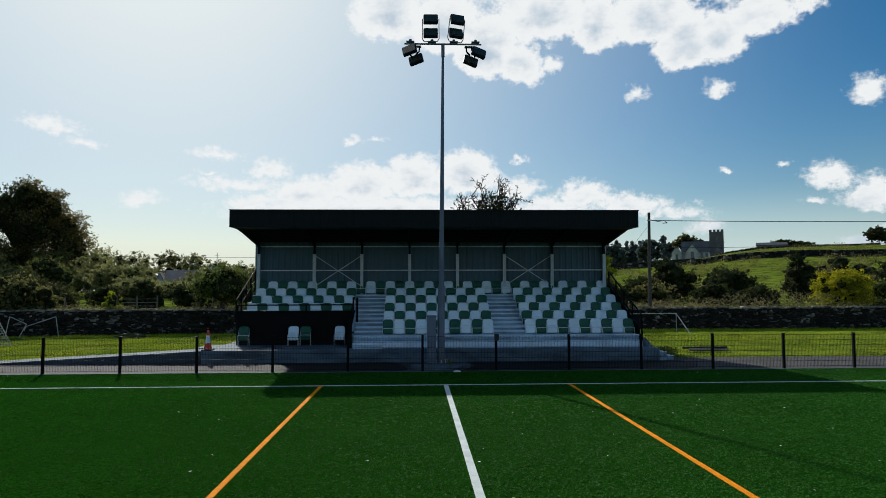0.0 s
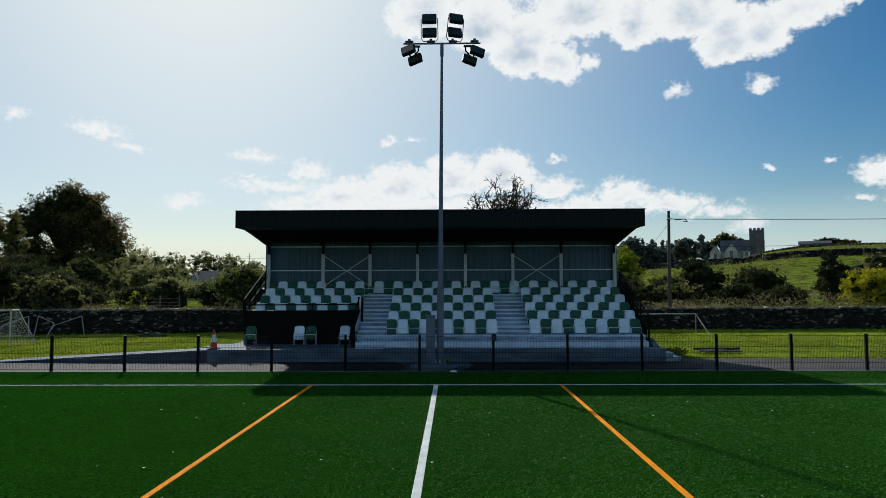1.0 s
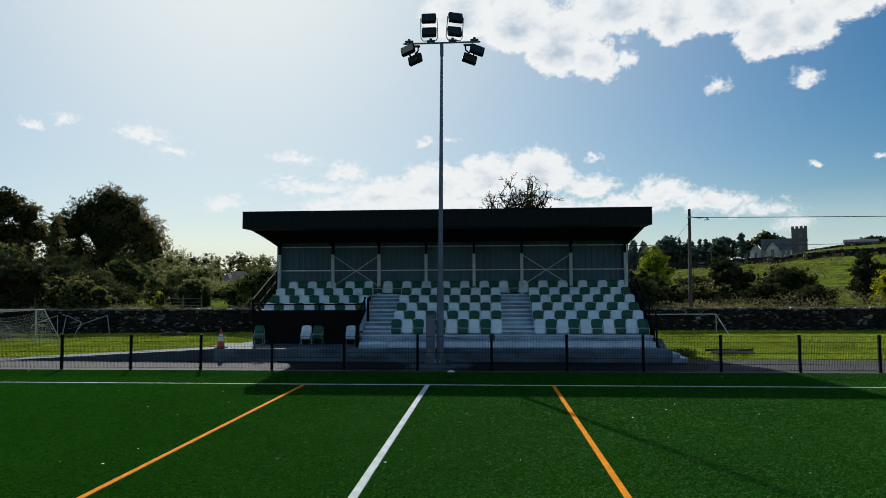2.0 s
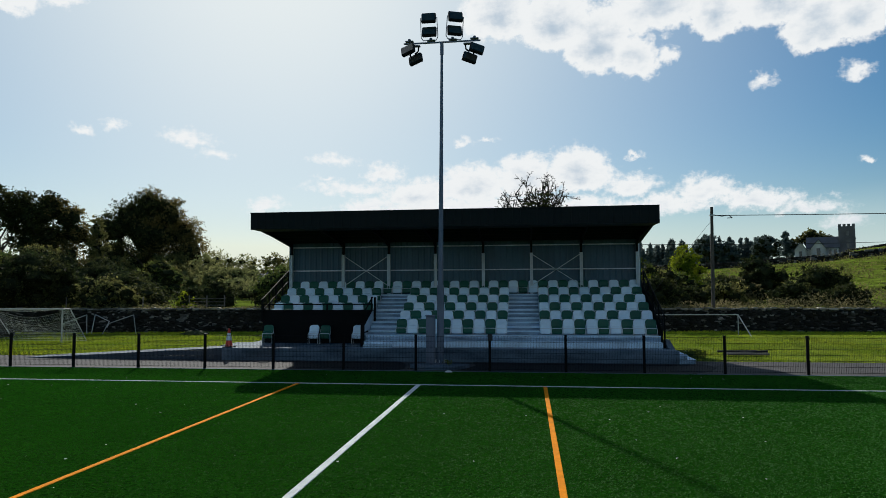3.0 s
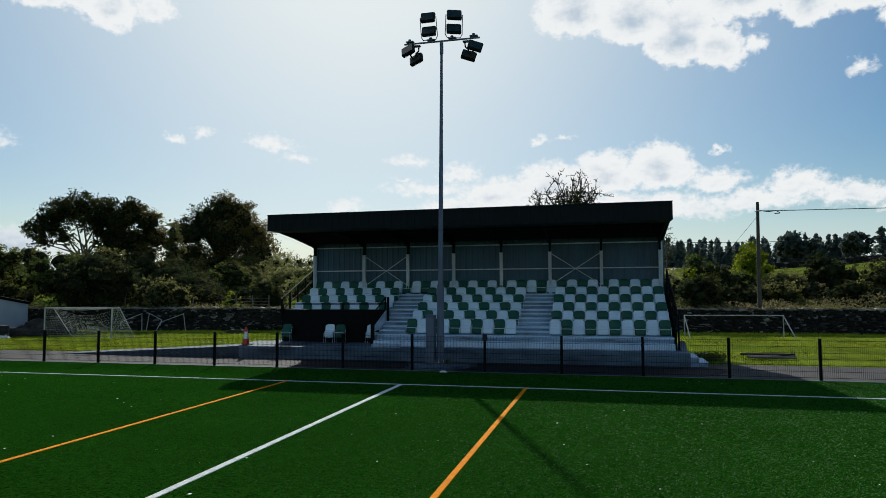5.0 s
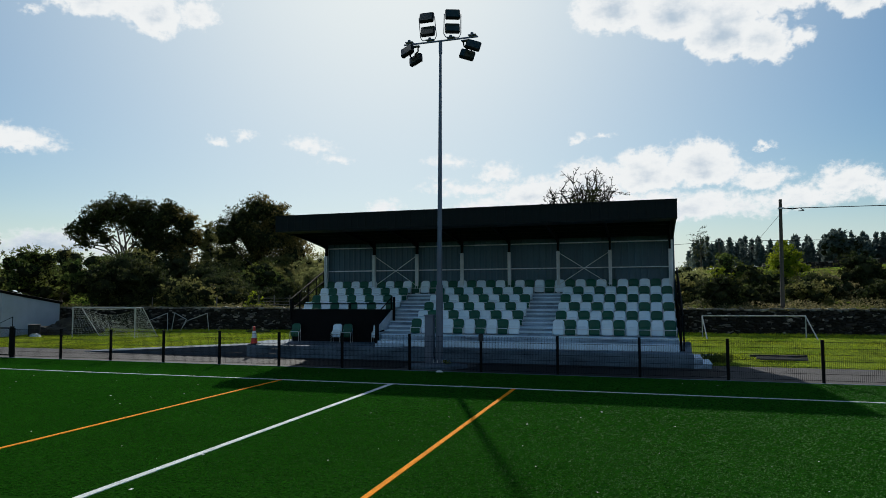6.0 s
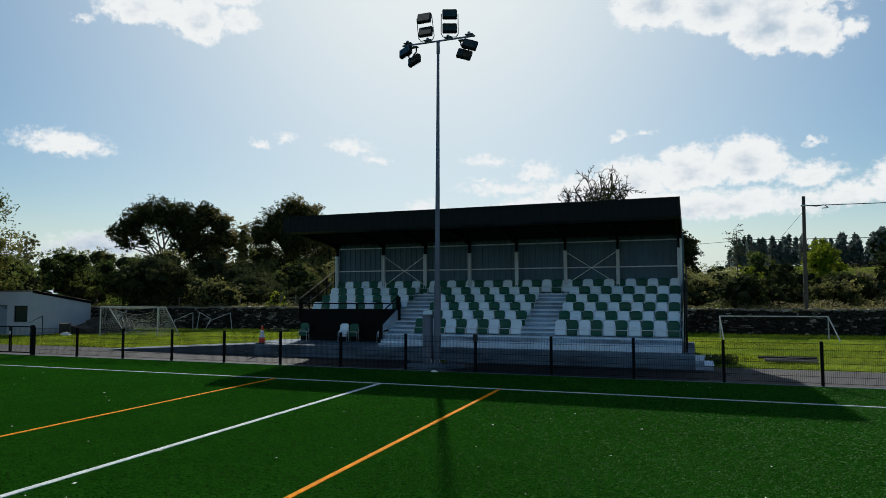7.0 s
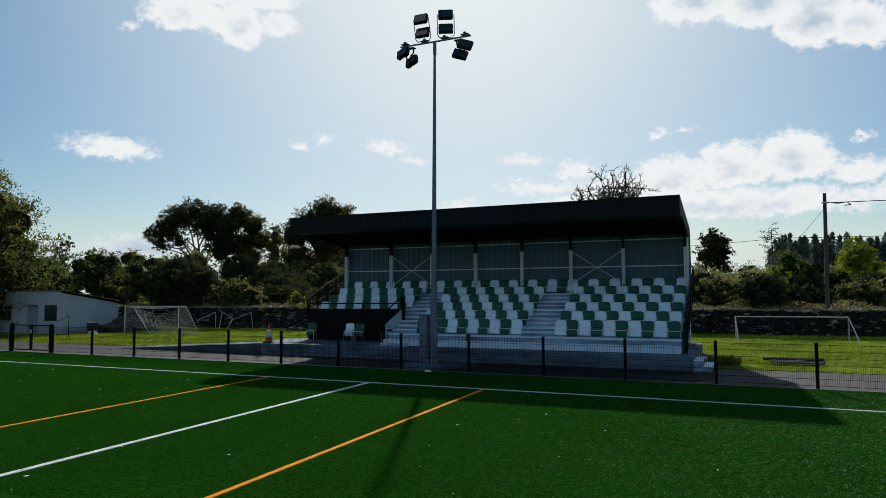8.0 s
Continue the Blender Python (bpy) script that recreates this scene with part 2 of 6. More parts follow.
GALV = mat("galvanised_steel", (0.50, 0.52, 0.53), 0.45, metal=0.75, var=0.14, scale=3, fine=40, bump=0.06, dist=0.002)
PALE_STEEL = mat("pale_painted_steel", (0.66, 0.72, 0.75), 0.55, var=0.12, scale=2, fine=30, bump=0.08, dist=0.002)
MAST_STEEL = mat("mast_steel", (0.13, 0.155, 0.205), 0.55, metal=0.3, var=0.14, scale=1.2, fine=30, bump=0.06, dist=0.002)
BLACK_PAINT = mat("black_paint", (0.005, 0.0055, 0.006), 0.65, var=0.25, scale=2, fine=40, bump=0.05, dist=0.002, spec=0.08)
FASCIA = mat("dark_green_cladding", (0.0035, 0.008, 0.008), 0.65, var=0.2, scale=1.5, fine=30, bump=0.05, dist=0.002, spec=0.2)
CLADDING = mat("grey_green_cladding", (0.056, 0.110, 0.150), 0.5, var=0.14, scale=0.9, fine=25, bump=0.05, dist=0.002, stretch=(1, 1, 0.3))
ROOF_UNDER = mat("roof_underside", (0.010, 0.012, 0.013), 0.7, var=0.2, scale=1.2, fine=25, bump=0.05, dist=0.002, spec=0.2)
LAMP_BODY = mat("lamp_housing", (0.008, 0.009, 0.010), 0.6, var=0.2, scale=4, fine=40, bump=0.05, dist=0.002, spec=0.2)
LAMP_GLASS = mat("lamp_glass", (0.03, 0.04, 0.035), 0.12, var=0.1, scale=4, fine=30, bump=0.0, spec=0.6)
STONE = mat("wall_stone", (0.085, 0.080, 0.072), 0.9, var=0.45, scale=1.2, fine=12, bump=0.6, dist=0.02, island=0.5, spec=0.1)
stone_nodes = STONE.node_tree.nodes
stone_mix = next(n for n in stone_nodes if n.type == "MATH" and n.operation == "MULTIPLY")
stone_ramp = stone_nodes.new("ShaderNodeValToRGB")
stone_ramp.color_ramp.elements[0].position, stone_ramp.color_ramp.elements[1].position = 0.55, 1.0
stone_ramp.color_ramp.elements[0].color, stone_ramp.color_ramp.elements[1].color = (0.11, 0.11, 0.11, 1), (1.10, 1.10, 1.06, 1)
stone_ramp.color_ramp.elements.new(0.84).color = (0.20, 0.20, 0.20, 1)
stone_gain = stone_nodes.new("ShaderNodeMath")
stone_gain.operation, stone_gain.inputs[1].default_value = "MULTIPLY", 2.7
STONE.node_tree.links.new(next(n for n in stone_nodes if n.type == "NEW_GEOMETRY").outputs["Random Per Island"], stone_ramp.inputs[0])
STONE.node_tree.links.new(stone_ramp.outputs[0], stone_gain.inputs[0])
STONE.node_tree.links.new(stone_gain.outputs[0], stone_mix.inputs[1])
# pale tone imitates the sunlit line along the wall's top
COPING_LIT = mat("coping_stone", (0.23, 0.215, 0.18), 0.9, var=0.4, scale=1.5, fine=14, bump=0.6, dist=0.02, island=0.35, spec=0.1)
MORTAR = mat("wall_core", (0.02, 0.019, 0.017), 0.95, var=0.3, scale=2, fine=14, bump=0.5, dist=0.02, spec=0.0)
BARK = mat("bark", (0.07, 0.058, 0.045), 0.95, var=0.35, scale=2, fine=14, bump=0.8, dist=0.03, stretch=(1, 1, 0.3))
# the same bark in a darker tone, for the bare tree
BARK_DARK = mat("dark_bark", (0.022, 0.019, 0.016), 0.95, var=0.35, scale=2, fine=14, bump=0.8, dist=0.03, stretch=(1, 1, 0.3), spec=0.1)
POLE_WOOD = mat("pole_wood", (0.075, 0.065, 0.055), 0.9, var=0.35, scale=1.5, fine=20, bump=0.5, dist=0.01, stretch=(1, 1, 0.15))
RENDER_WHITE = mat("painted_render", (0.43, 0.46, 0.50), 0.85, var=0.08, scale=0.8, fine=18, bump=0.3, dist=0.004)
SHEET_ROOF = mat("sheet_roof", (0.16, 0.15, 0.14), 0.7, var=0.25, scale=1.0, fine=20, bump=0.1, dist=0.003)
DOOR_BLUE = mat("door_paint", (0.20, 0.27, 0.33), 0.5, var=0.1, scale=1.5, fine=20, bump=0.05, dist=0.002)
CONE_RED = mat("cone_red", (0.62, 0.05, 0.03), 0.5, var=0.12, scale=5, fine=40, bump=0.1, dist=0.002)
CONE_WHITE = mat("cone_white", (0.75, 0.76, 0.76), 0.5, var=0.1, scale=5, fine=40, bump=0.1, dist=0.002)
RUBBER = mat("rubber", (0.02, 0.02, 0.02), 0.8, var=0.2, scale=4, fine=30, bump=0.2, dist=0.003)
NET = mat("net_cord", (0.55, 0.56, 0.54), 0.9, var=0.1, scale=6, fine=40, bump=0.1, dist=0.002)
GOAL_PAINT = mat("goal_paint", (0.42, 0.43, 0.42), 0.55, var=0.2, scale=3, fine=30, bump=0.1, dist=0.002)
CHURCH_STONE = mat("church_stone", (0.125, 0.118, 0.125), 0.9, var=0.25, scale=0.5, fine=3, bump=0.5, dist=0.05)
CHURCH_PALE = mat("church_pale_stone", (0.46, 0.45, 0.43), 0.9, var=0.2, scale=0.5, fine=3, bump=0.4, dist=0.05)
SLATE = mat("slate", (0.11, 0.115, 0.125), 0.9, var=0.2, scale=0.8, fine=8, bump=0.3, dist=0.02, spec=0.1)
GLASS_DARK = mat("dark_window_glass", (0.02, 0.025, 0.03), 0.08, var=0.05, scale=2, fine=10, bump=0.0, spec=0.6)
TIMBER = mat("old_timber", (0.16, 0.14, 0.12), 0.9, var=0.3, scale=3, fine=30, bump=0.4, dist=0.006, stretch=(0.3, 1, 1))
LITTER = mat("pale_litter", (0.6, 0.6, 0.58), 0.8, var=0.2, scale=6, fine=40, bump=0.2, dist=0.004, island=0.4)
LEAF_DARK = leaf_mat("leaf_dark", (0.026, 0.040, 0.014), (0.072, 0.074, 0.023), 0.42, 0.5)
LEAF_LIT_FLANK = leaf_mat("leaf_lit_flank", (0.105, 0.088, 0.026), (0.23, 0.175, 0.052), 0.48, 0.5)
LEAF_MID = leaf_mat("leaf_mid", (0.075, 0.112, 0.028), (0.175, 0.185, 0.042), 0.46, 0.45)
LEAF_SUNNY = leaf_mat("leaf_sunny", (0.075, 0.095, 0.020), (0.205, 0.190, 0.040), 0.50, 0.5)
LEAF_OLIVE = leaf_mat("leaf_olive", (0.105, 0.118, 0.038), (0.22, 0.195, 0.060), 0.46, 0.45)
# green paled so that the leaf colour itself carries distance haze
LEAF_FAR_HAZED = leaf_mat("leaf_far_hazed", (0.17, 0.195, 0.075), (0.30, 0.285, 0.105), 0.54, 0.3)
LEAF_LIME = leaf_mat("leaf_lime", (0.15, 0.21, 0.012), (0.33, 0.36, 0.022), 0.48, 0.45)
LEAF_YELLOW = leaf_mat("leaf_yellow", (0.24, 0.25, 0.012), (0.50, 0.44, 0.022), 0.48, 0.4)
SHADE_CORE = mat("crown_shade_core", (0.026, 0.031, 0.014), 0.95, var=0.6, scale=1.5, fine=8, bump=1.0, dist=0.15, spec=0.0)
# fir green lifted to a pale grey-blue in place of haze
LEAF_FIR_HAZED = leaf_mat("leaf_fir_hazed", (0.105, 0.140, 0.130), (0.165, 0.200, 0.175), 0.42, 0.25)
LEAF_BRAMBLE = leaf_mat("leaf_bramble", (0.105, 0.105, 0.046), (0.21, 0.175, 0.085), 0.42, 0.35)
TURF_BLADE = leaf_mat("turf_blade", (0.0190, 0.100, 0.0062), (0.0250, 0.120, 0.0084), 0.30, 0.10, 0.06)
GRASS_BLADE = leaf_mat("grass_blade", (0.24, 0.35, 0.014), (0.50, 0.55, 0.030), 0.22)


# ---- mesh helpers ----
def part(name, bm, material, parent=None, label="", smooth=False):
    """Links a bmesh as one mesh object, under a thing or a part."""
    me = bpy.data.meshes.new(name)
    bmesh.ops.recalc_face_normals(bm, faces=bm.faces)
    bm.to_mesh(me)
    bm.free()
    if smooth:
        me.polygons.foreach_set("use_smooth", [True] * len(me.polygons))
    me.materials.append(material)
    ob = new(name, me)
    ob.parent = parent
    return tagged(ob, label)


def thing(name, label, category, m=None, group="", kind=""):
    ob = new(name)
    ob.empty_display_size = 0.2
    if m is not None:
        ob.matrix_world = m
    return tagged(ob, label, category, group, kind)


def box(bm, x0, x1, y0, y1, z0, z1, bevel=0.0, m=None):
    vs = [bm.verts.new(Vector((x, y, z))) for x in (x0, x1) for y in (y0, y1) for z in (z0, z1)]
    fs = [bm.faces.new([vs[i] for i in f]) for f in ((0, 1, 3, 2), (4, 6, 7, 5), (0, 4, 5, 1), (2, 3, 7, 6), (0, 2, 6, 4), (1, 5, 7, 3))]
    if bevel:
        es = {e for f in fs for e in f.edges}
        r = bmesh.ops.bevel(bm, geom=list(es), offset=bevel, segments=1, affect="EDGES", profile=0.5)
        vs = list({v for f in r["faces"] for v in f.verts} | {v for v in vs if v.is_valid})
    if m is not None:
        bmesh.ops.transform(bm, matrix=m, verts=vs)
    return bm


def tube(bm, p, q, r0, r1=None, n=8, caps=True):
    p, q = Vector(p), Vector(q)
    r1 = r0 if r1 is None else r1
    d = (q - p).normalized()
    a = d.orthogonal().normalized()
    b = d.cross(a)
    rings = []
    for c, r in ((p, r0), (q, r1)):
        rings.append([bm.verts.new(c + (a * math.cos(2 * math.pi * i / n) + b * math.sin(2 * math.pi * i / n)) * r) for i in range(n)])
    for i in range(n):
        bm.faces.new((rings[0][i], rings[0][(i + 1) % n], rings[1][(i + 1) % n], rings[1][i]))
    if caps:
        bm.faces.new(rings[0][::-1]), bm.faces.new(rings[1])
    return bm


def pipe(bm, pts, r, n=6):
    for p, q in zip(pts, pts[1:]):
        tube(bm, p, q, r, r, n)
    return bm


def prism(bm, outline, axis, lo, hi):
    """An outline of (u, v) pairs drawn out along an axis: 'x' takes (y, z), 'y' takes (x, z), 'z' takes (x, y)."""
    put = {"x": lambda u, v, w: (w, u, v), "y": lambda u, v, w: (u, w, v), "z": lambda u, v, w: (u, v, w)}[axis]
    a = [bm.verts.new(put(u, v, lo)) for u, v in outline]
    b = [bm.verts.new(put(u, v, hi)) for u, v in outline]
    n = len(outline)
    bm.faces.new(a), bm.faces.new(b[::-1])
    for i in range(n):
        bm.faces.new((a[i], b[i], b[(i + 1) % n], a[(i + 1) % n]))
    return bm


def B():
    return bmesh.new()


def mesh_object(name, verts, faces, material, parent=None, label="", smooth=False):
    """One mesh object out of computed arrays: verts (n, 3), faces (m, 3 or 4)."""
    verts, faces = np.asarray(verts, np.float32), np.asarray(faces, np.int32)
    me = bpy.data.meshes.new(name)
    k = faces.shape[1]
    me.vertices.add(len(verts)), me.loops.add(faces.size), me.polygons.add(len(faces))
    me.vertices.foreach_set("co", verts.ravel())
    me.loops.foreach_set("vertex_index", faces.ravel())
    me.polygons.foreach_set("loop_start", np.arange(0, faces.size, k, dtype=np.int32))
    me.polygons.foreach_set("loop_total", np.full(len(faces), k, np.int32))
    me.update(calc_edges=True)
    if smooth:
        me.polygons.foreach_set("use_smooth", [True] * len(me.polygons))
    me.materials.append(material)
    ob = new(name, me)
    ob.parent = parent
    return tagged(ob, label)


# ---- ground ----
def smooth_step(a, b, v):
    t = np.clip((v - a) / (b - a), 0, 1)
    return t * t * (3 - 2 * t)


def ground_height(x, y):
    """The lie of the land: level pitch, a slight rise to the stone wall, a raised field behind it and the hill beyond."""
    x, y = np.asarray(x, float), np.asarray(y, float)
    near = -0.08 + 0.10 * smooth_step(26.6, 27.0, y) + 0.14 * smooth_step(28, 41, y) * smooth_step(-10, 12, x) - 0.10 * smooth_step(-12, -28, x)
    r, a = np.hypot(x - 5, y), np.degrees(np.arctan2(x - 5, np.maximum(y, 0.01)))
    slope = -0.0038 + 0.0405 * smooth_step(-14, 14, a) + 0.0185 * smooth_step(12, 30, a) - 0.0066 * smooth_step(5, 13, a) * smooth_step(27, 21, a)
    far_z = 2.7 + slope * np.clip(r, 0, 340)
    back = 1.25 * smooth_step(42.35, 42.6, y) + (far_z - 1.25) * smooth_step(48, 240, r) * smooth_step(42, 60, y)
    rough = 0.12 * np.sin(x * 0.31 + y * 0.17) * np.sin(y * 0.23 - x * 0.11) * smooth_step(44, 60, y)
    return near + back + rough


def build_ground():
    xs = np.concatenate([np.linspace(-1500, -130, 16), np.linspace(-120, 220, 131), np.linspace(235, 1500, 18)])
    ys = np.concatenate([np.linspace(-600, -20, 12), np.linspace(0, 26.4, 8), np.linspace(26.6, 27.0, 3), np.linspace(28, 42.3, 12),
                         [42.45, 42.6], np.linspace(44, 360, 120), np.linspace(380, 2500, 20)])
    X, Y = np.meshgrid(xs, ys)
    V = np.stack([X, Y, ground_height(X, Y)], -1).reshape(-1, 3)
    w = len(xs)
    i = np.arange(len(ys) - 1)[:, None] * w + np.arange(w - 1)[None, :]
    F = np.stack([i, i + 1, i + w + 1, i + w], -1).reshape(-1, 4)
    ob = mesh_object("ground", V, F, GRASS_SOIL, smooth=True)
    tagged(ob, "rough green grassland rising to a hill", "ground", kind="structure")


build_ground()

FENCE_Y, SIDE_Y = 22.72, 19.43
tagged(part("pitch", box(B(), -70, 70, -60, 22.66, -0.3, 0.0), TURF), "dark green artificial turf sports pitch", "pitch", kind="structure")
tagged(part("path", box(B(), -70, 70, 22.66, 26.72, -0.3, -0.004), ASPHALT), "grey asphalt path between the fence and the stand", "path", kind="structure")
# black sheets over the asphalt, standing in for the stand's shade
for shade_edge in ([(-5.6, 22.75), (-0.2, 22.75), (0.1, 23.4), (-0.1, 24.6), (-0.5, 25.62), (-5.2, 25.62), (-6.1, 24.3)],
                    [(1.9, 22.75), (9.6, 22.75), (10.4, 23.5), (10.9, 24.6), (10.6, 25.62), (2.3, 25.62), (2.5, 24.4)]):
    tagged(part("path_shade_patch", prism(B(), shade_edge, "z", -0.1, 0.004), PATH_SHADE), "black sheet on the path, painted shade before the stand", "tarmac patch", kind="structure")
tagged(part("path_edging", box(B(), -70, 70, 22.62, 22.70, -0.2, 0.012, 0.006), CONCRETE_DARK), "narrow concrete edging along the turf", "kerb", kind="structure")


def build_lines():
    def strip(x0, x1, y0, y1, material, label):
        tagged(part("pitch_line", box(B(), x0, x1, y0, y1, -0.02, 0.013, 0.004), material), label, "line marking", kind="structure")
    strip(-60, 60, SIDE_Y - 0.04, SIDE_Y + 0.04, LINE_WHITE, "white touchline laid in the green turf")
    strip(1.245 - 0.065, 1.245 + 0.065, -50, SIDE_Y - 0.05, LINE_WHITE, "white halfway line laid in the green turf")
    for x in (-2.35, 4.85):
        strip(x - 0.05, x + 0.05, -50, SIDE_Y - 0.055, LINE_ORANGE, "orange line laid in the green turf")


build_lines()


def build_turf_pile():
    """The upright fibres of the artificial turf where it lies nearest, as short stitched tufts turned every way."""
    rng = np.random.default_rng(2)
    sets = []
    for x0, x1, y0, y1, per, w, h in ((-8.5, 13.6, 8.2, 13.5, 1300, 0.015, 0.010), (-22, 17.6, 13.5, 22.6, 650, 0.025, 0.010)):
        n = int((x1 - x0) * (y1 - y0) * per)
        x, y = rng.uniform(x0, x1, n), rng.uniform(y0, y1, n)
        keep = np.abs(y - SIDE_Y) > 0.06
        for lx, half in ((1.245, 0.075), (-2.35, 0.065), (4.85, 0.065)):
            keep &= (np.abs(x - lx) > half) | (y > SIDE_Y)
        x, y = x[keep], y[keep]
        n = len(x)
        a, hh = rng.uniform(0, math.pi, n), h * rng.uniform(0.6, 1.15, n)
        lean = rng.normal(size=(n, 2)) * 0.30 * h + np.array((0.95, 0.10)) * h
        dx, dy, z = w * np.cos(a), w * np.sin(a), np.zeros(n)
        top = np.stack([x + lean[:, 0], y + lean[:, 1], hh], 1)
        side = np.stack([dx, dy, z], 1)
        foot = np.stack([x, y, z], 1)
        sets.append(np.stack([foot - side, foot + side, top + side * 0.8, top - side * 0.8], 1).reshape(-1, 3))
    P = np.concatenate(sets)
    tagged(mesh_object("turf_pile", P, np.arange(len(P)).reshape(-1, 4), TURF_BLADE), "short upright green fibres of the artificial turf", "turf", kind="stuff")


build_turf_pile()


# ---- the stand ----
ROW_D, ROW_H, ROWS_N = 0.81, 0.325, 6
TREAD0_Y, TREAD0_Z = 26.75, 0.93
STAND_L, STAND_R = -7.1, 9.42
AISLES = [(-2.30, -1.02), (3.50, 4.82)]
PODIUM_Y, PODIUM_Z = 25.65, 0.47


def build_stand():
    stand = thing("grandstand", "small covered concrete grandstand with a dark roof", "grandstand")
    # podium, ramp, terraces
    part("podium", box(B(), -7.75, 9.85, PODIUM_Y, 32.0, -0.1, PODIUM_Z, 0.015), CONCRETE_DARK, stand, "weathered grey concrete platform")
    part("ramp", prism(B(), [(-16.2, -0.06), (-7.754, -0.1), (-7.754, PODIUM_Z - 0.03), (-16.2, -0.02)], "y", PODIUM_Y + 0.01, PODIUM_Y + 1.35), RAMP_WALL, stand, "long access ramp with a dark front wall")
    part("ramp_deck", prism(B(), [(-16.3, -0.03), (-7.754, PODIUM_Z - 0.028), (-7.754, PODIUM_Z), (-16.3, 0.01)], "y", PODIUM_Y, PODIUM_Y + 1.36), CONCRETE_DARK, stand, "pale concrete ramp surface")
    part("platform_end", box(B(), -8.45, -7.754, PODIUM_Y + 1.364, 28.6, -0.1, PODIUM_Z - 0.004, 0.01), CONCRETE_DARK, stand)
    part("podium_step", box(B(), -2.12, STAND_R, 26.35, 27.3, PODIUM_Z, 0.715, 0.012), CONCRETE_PALE_LIT, stand, "pale concrete bottom step")
    for k in range(ROWS_N):
        y0, z1 = TREAD0_Y + k * ROW_D, TREAD0_Z + k * ROW_H
        x0 = -2.12 if k < 2 else STAND_L
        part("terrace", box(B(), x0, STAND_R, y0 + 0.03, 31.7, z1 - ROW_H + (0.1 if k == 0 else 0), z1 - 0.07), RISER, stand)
        part("terrace_slab", box(B(), x0 - 0.01, STAND_R + 0.01, y0, y0 + ROW_D + (0.03 if k < 5 else 0.2), z1 - 0.07, z1, 0.012), CONCRETE_PALE_LIT, stand)
    for x0, x1 in AISLES:
        for k in range(5):
            y0, z0 = TREAD0_Y + k * ROW_D, TREAD0_Z + k * ROW_H
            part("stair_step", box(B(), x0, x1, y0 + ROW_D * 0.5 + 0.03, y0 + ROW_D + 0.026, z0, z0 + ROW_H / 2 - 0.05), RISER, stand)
            part("stair_tread", box(B(), x0 - 0.01, x1 + 0.01, y0 + ROW_D * 0.5, y0 + ROW_D + 0.026, z0 + ROW_H / 2 - 0.05, z0 + ROW_H / 2, 0.01), CONCRETE_PALE_LIT, stand)
    part("stair_step", box(B(), -2.08, -0.95, 26.02, 26.34, PODIUM_Z, 0.60, 0.01), CONCRETE, stand)
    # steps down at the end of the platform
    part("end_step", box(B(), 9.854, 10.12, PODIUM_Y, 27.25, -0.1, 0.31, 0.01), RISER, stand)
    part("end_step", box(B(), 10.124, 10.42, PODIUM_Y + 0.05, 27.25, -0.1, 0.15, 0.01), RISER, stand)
    part("end_tread", box(B(), 9.856, 10.14, PODIUM_Y - 0.01, 27.25, 0.31, 0.33, 0.004), CONCRETE_PALE_LIT, stand)
    part("end_tread", box(B(), 10.145, 10.44, PODIUM_Y + 0.04, 27.25, 0.15, 0.17, 0.004), CONCRETE_PALE_LIT, stand)
    part("end_kerb", prism(B(), [(26.3, PODIUM_Z), (27.5, PODIUM_Z), (27.5, 0.77), (27.25, 0.77)], "x", 9.62, 9.84), CONCRETE_DARK, stand)
    # back wall
    bm = B()
    n = int((STAND_R - STAND_L + 0.2) / 0.28)
    pts = []
    for i in range(n):
        x = STAND_L - 0.1 + i * 0.28
        pts += [(x, 31.62), (x + 0.17, 31.62), (x + 0.195, 31.585), (x + 0.255, 31.585)]
    pts.append((STAND_R + 0.1, 31.62))
    back = [(x, y + 0.012) for x, y in reversed(pts)]
    prism(bm, pts + back, "z", 2.3, 5.12)
    part("back_cladding", bm, CLADDING, stand, "grey-green profiled sheet cladding")
    xs = [-6.98, -4.39, -2.17, 0.07, 2.33, 4.56, 6.83, 9.33]
    for i, x in enumerate(xs):
        bm = B()
        for dx in (-0.065, 0.045):
            box(bm, x + dx, x + dx + 0.022, 31.24, 31.42, 2.5, 4.45)
        column = part("column", bm, PALE_STEEL, stand, "pale steel column of two flanges")
        part("web", box(B(), x - 0.043, x + 0.045, 31.32, 31.335, 2.5, 4.45), PALE_STEEL, column)
        bm = B()
        prism(bm, [(31.26, 4.45), (31.44, 4.45), (31.44, 5.05), (26.95, 5.62), (26.95, 5.36), (30.6, 4.98), (31.26, 4.80)], "x", x - 0.04, x + 0.04)
        part("rafter", bm, BLACK_PAINT, stand, "dark tapered cantilever rafter")
    for i in range(7):
        for z in (3.69, 4.82):
            part("wall_rail", box(B(), xs[i] + 0.06, xs[i + 1] - 0.06, 31.44, 31.58, z - 0.024, z + 0.024, 0.006), PALE_STEEL, stand)
    for i in (1, 5):
        a, b = xs[i] + 0.03, xs[i + 1] - 0.03
        for za, zb in ((4.38, 2.95), (2.95, 4.38)):
            bm = B()
            tube(bm, (a, 31.38, za), (b, 31.38, zb), 0.017, n=6)
            part("cross_brace", bm, PALE_STEEL, stand)
    # roof: deck falling to the back, deep front fascia, end trims
    part("roof_deck", prism(B(), [(26.80, 5.93), (31.95, 5.16), (31.95, 5.08), (26.80, 5.72)], "x", -7.02, 9.42), ROOF_UNDER, stand, "dark metal roof sheeting")
    for k in range(6):
        y = 27.4 + k * 0.72
        z = 5.70 - (y - 26.8) * 0.127
